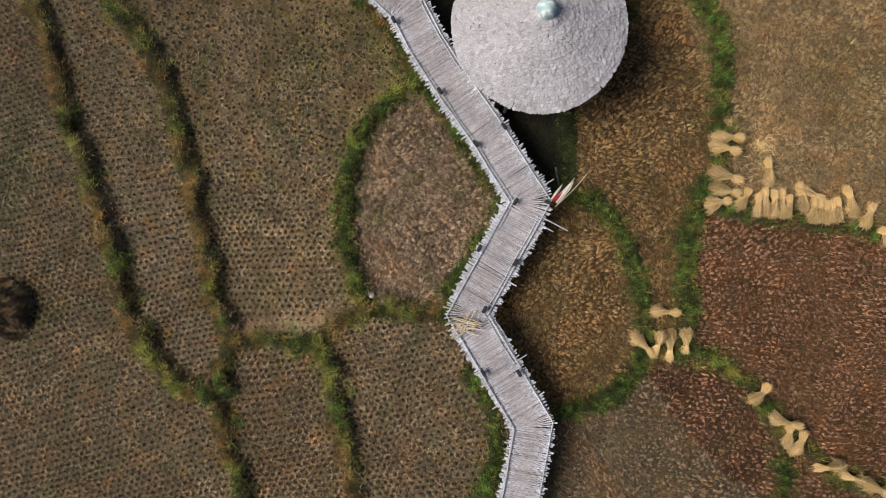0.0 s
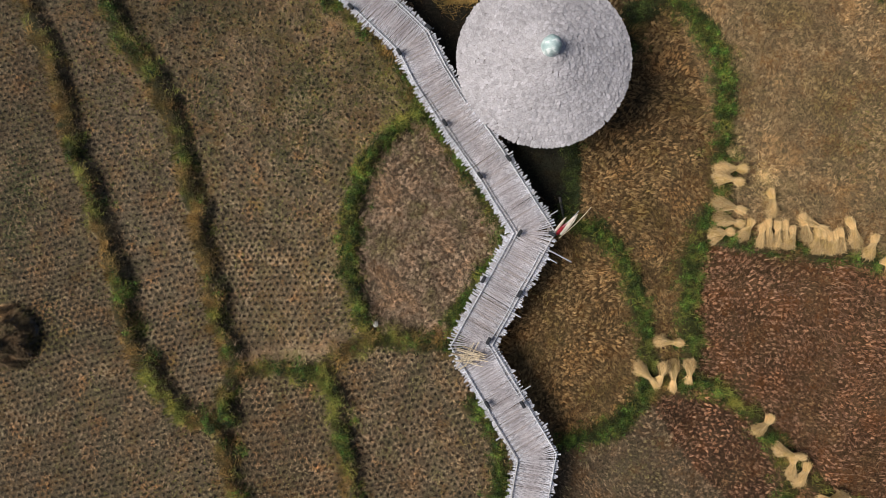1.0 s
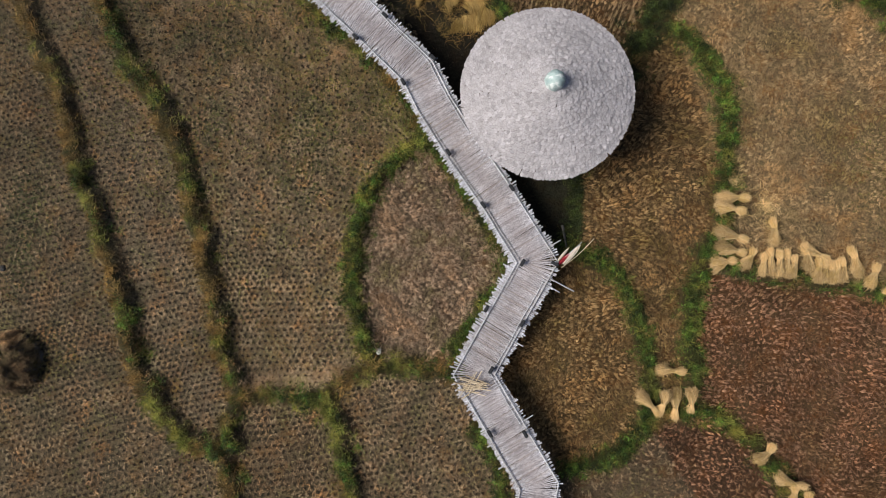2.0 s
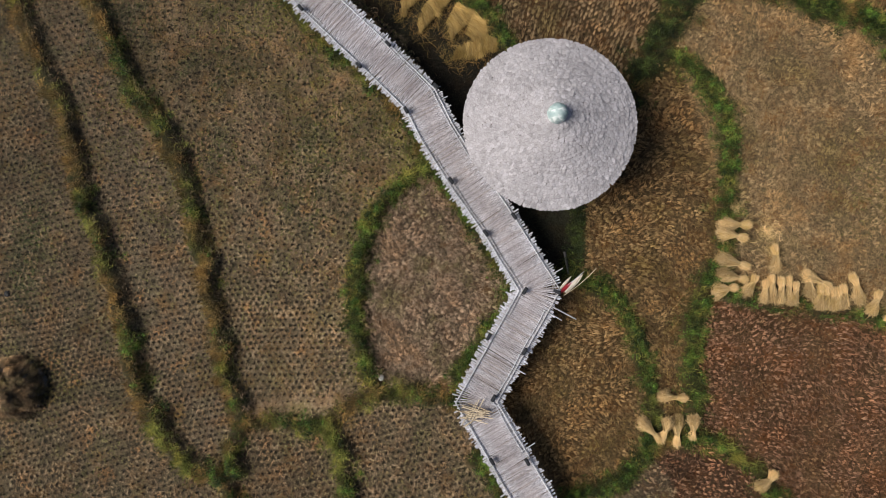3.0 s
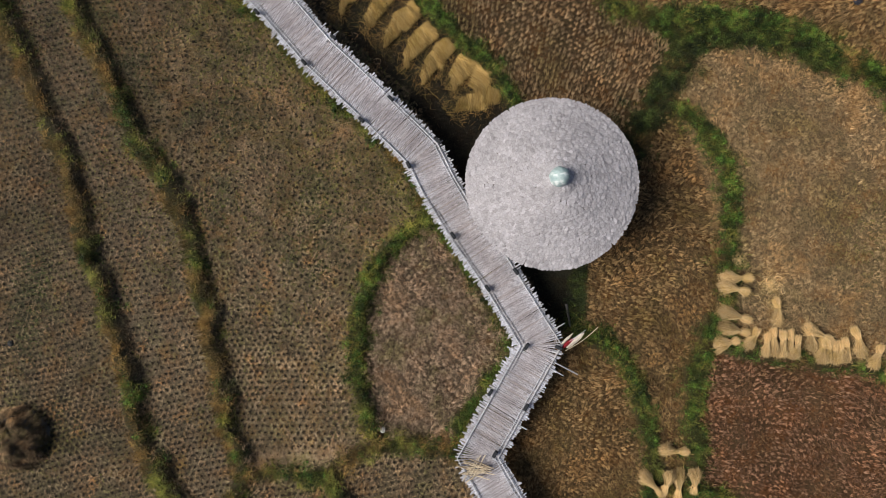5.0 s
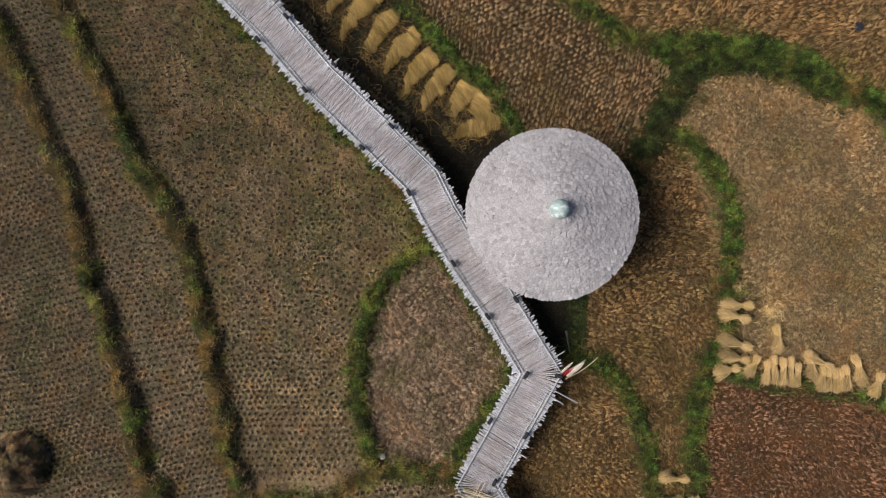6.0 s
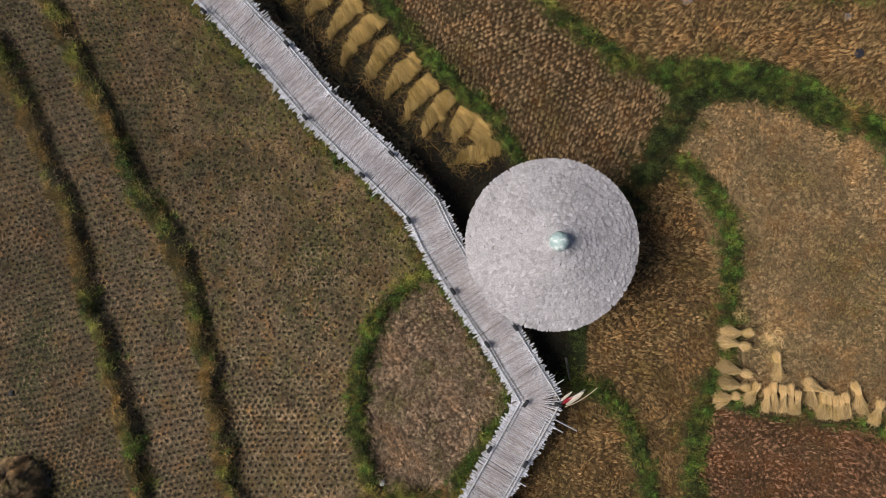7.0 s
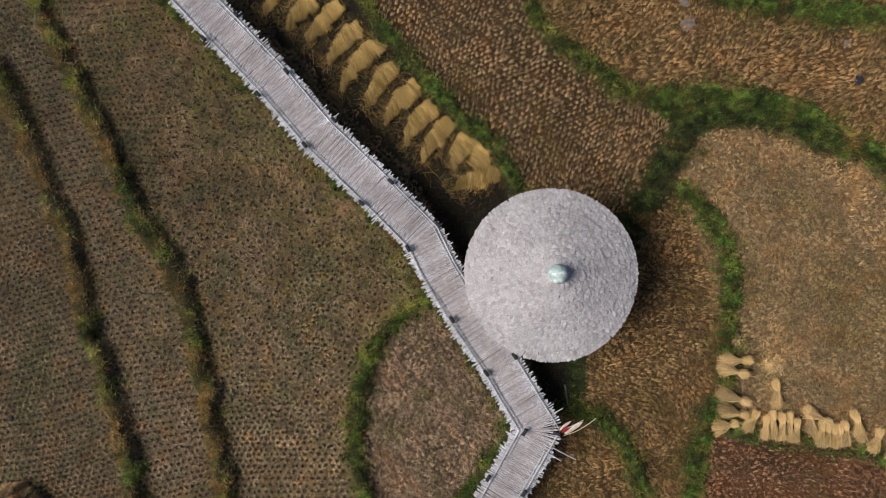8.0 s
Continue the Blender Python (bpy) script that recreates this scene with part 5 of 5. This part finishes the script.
for px, py, rx, ry in ((-4.7, 10.7, 0.4, 0.7), (-4.5, 8.9, 0.45, 0.6), (-4.4, 7.6, 0.4, 0.45), (-5.0, 6.4, 0.5, 0.4), (-6.6, 7.6, 0.4, 0.5), (-7.4, 12.2, 0.5, 0.8)):
    x, y = px + rng.normal(0, rx, 480), py + rng.normal(0, ry, 480)
    straw(x, y, 0.2, 0.014, M_STUB_TAN, "pale tawny straw lying over the grassy stubble", 0.07, "fallen_straw", 1.1)
x, y = -17.3 + rng.normal(0, 0.45, 2200), 3.6 + rng.normal(0, 1.6, 2200)
straw(x, y, 0.12, 0.018, M_DEEP_OR_SHADED, "dark green grass patch in the stubble", 0.05, "regrowth")
x, y = 17.3 + rng.normal(0, 0.9, 800), 8.6 + rng.normal(0, 1.3, 800)
straw(x, y, 0.13, 0.015, M_OLIVE, "thin olive grass coming up through the tawny stubble", 0.05, "regrowth", 0.8)
spilled(12.9, 6.75, 0.9, 320)
spilled(13.15, 5.95, 0.6, 160)
spilled(11.52, 7.7, 0.35, 160)


# ---- weeds and grass on the banks ----
def off_sheaves(x, y):
    """Plants flattened under the sheaves do not show."""
    keep = np.ones(len(x), bool)
    for hx, hy, bx, by in CORNER_SHEAVES + ROW_SHEAVES + SOUTH_SHEAVES:
        dx, dy = bx - hx, by - hy
        u = np.clip(((x - hx) * dx + (y - hy) * dy) / (dx * dx + dy * dy), 0.0, 0.95)
        keep &= np.hypot(x - hx - u * dx, y - hy - u * dy) > 0.1 + 0.12 * u
    return keep


def bank_plants(line, wide, high, green, cover, words):
    seg = np.linalg.norm(np.diff(line, axis=0), axis=1)
    run = np.concatenate([[0], np.cumsum(seg)])
    n_clumps = int(run[-1] * 26 * cover * (wide / 0.45))
    s = rng.uniform(0, run[-1], n_clumps)
    lx, ly = np.interp(s, run, line[:, 0]), np.interp(s, run, line[:, 1])
    off = rng.normal(0, wide * 0.56, (n_clumps, 2))
    cx, cy = lx + off[:, 0], ly + off[:, 1]
    # leafy clumps come in patches, grass fills the rest; the western banks are dry on their windward side
    dry_side = np.clip(-off[:, 0] / wide, -1, 1) * (0.3 if words in DRY_BANKS else 0.0)
    patch = 0.5 + 0.5 * value_noise(cx, cy, 1.3, 61) + 0.25 * value_noise(cx, cy, 0.5, 62) + dry_side
    leafy = patch < green * 1.15 - 0.3 * np.clip((cy - 6) / 6, 0, 1) * (cx < -2)
    # beside the hut this darker grass carries the roof's shade in its colour
    darkened = words in ("hut bank", "hut verge", "north corner bank")
    fx, fy = cx[leafy], cy[leafy]
    if len(fx):
        per = 52
        spread = rng.uniform(0.05, 0.16, len(fx))
        tall = rng.uniform(0.03, 0.3, len(fx)) * np.clip(0.8 + 0.9 * value_noise(fx, fy, 0.6, 63), 0.2, 1.6)
        px = np.repeat(fx, per) + rng.normal(0, 1, len(fx) * per) * np.repeat(spread, per)
        py = np.repeat(fy, per) + rng.normal(0, 1, len(fx) * per) * np.repeat(spread, per)
        pz = sample(GZ, px, py) + np.repeat(tall, per) * rng.uniform(0.1, 1.1, len(px))
        clear = off_sheaves(px, py)
        tuft = np.clip(0.5 + 0.75 * value_noise(px, py, 0.2, 66) + 0.2 * value_noise(px, py, 0.55, 67), 0, 1.4)
        shade = (np.repeat(rng.uniform(0.8, 1.2, len(fx)), per) * (0.3 + 1.5 * tuft**1.6))[clear]
        px, py, pz = px[clear], py[clear], pz[clear]
        ob = quads("bank_weeds", leaves(np.stack([px, py, pz], 1), rng.uniform(0.022, 0.062, len(px))), M_DEEP_OR_SHADED if darkened else M_WEED, shade)
        tagged(ob, "leafy green weeds growing on the " + words, "weeds", kind="stuff")
    per = 38 if green < 0.5 else 24
    gx_, gy_ = np.repeat(cx, per) + rng.normal(0, 0.12, n_clumps * per), np.repeat(cy, per) + rng.normal(0, 0.12, n_clumps * per)
    a = np.repeat(rng.uniform(0, 2 * np.pi, n_clumps), per) + rng.normal(0, 0.9, len(gx_))
    long = rng.uniform(0.07, 0.27, len(gx_))
    base = np.stack([gx_, gy_, sample(GZ, gx_, gy_) - 0.01], 1)
    rn = np.stack([np.cos(a) * long, np.sin(a) * long, long * rng.uniform(0.2, 1.0, len(gx_))], 1)
    pale = np.repeat(rng.uniform(0.75, 1.25, n_clumps), per) * (0.45 + 1.3 * np.clip(0.5 + 0.8 * value_noise(gx_, gy_, 0.22, 68), 0, 1.3))
    v = blades(base, rn, rng.uniform(0.009, 0.019, len(gx_)), 0.15)
    dry = np.repeat(value_noise(cx, cy, 0.8, 64) + 0.5 * value_noise(cx, cy, 0.3, 65) + 1.2 * dry_side > (green - 0.42) * 2, per)
    for which, material, kind in ((~dry, M_DEEP_OR_SHADED if darkened else M_OLIVE, "deep green" if darkened else "olive-green"), (dry, M_YELLOW if words == "oval plot bank" else M_RUSSET, "yellow-green" if words == "oval plot bank" else "tawny dry")):
        which = which & off_sheaves(gx_, gy_)
        if which.any():
            ob = quads("bank_grass", v[which], material, pale[which])
            tagged(ob, kind + " grass tufts on the " + words, "grass", kind="stuff")


DRY_BANKS = ("outer west bank", "inner west bank", "oval plot bank", "south plot bank", "cross bank")
for (name, pts, wide, high, green, cover), line in zip(BANKS, BANK_LINES):
    bank_plants(line, wide, high, green, cover, name)

# ---- the many small pieces of walkway and roof ----
for s, across, length in [(5.24, -0.5, 0.49), (5.80, -0.5, 0.42), (6.79, -0.5, 0.50), (7.73, -0.5, 0.42), (8.34, -0.5, 0.42), (8.75, -0.5, 0.42), (10.89, -0.5, 0.50), (10.91, -0.5, 0.66), (4.49, 0.5, 0.52), (5.03, 0.5, 0.46), (5.28, 0.5, 0.53), (11.19, 0.5, 0.54), (11.36, 0.5, 0.53), (15.02, 0.5, 0.59), (16.78, -0.5, 0.43), (25.19, -0.5, 0.71), (25.56, -0.5, 0.42), (26.04, -0.5, 0.80), (28.51, -0.5, 0.60), (32.79, -0.5, 0.64)]:
    jutting(s, across, length)
build_strips()
build_leaves()
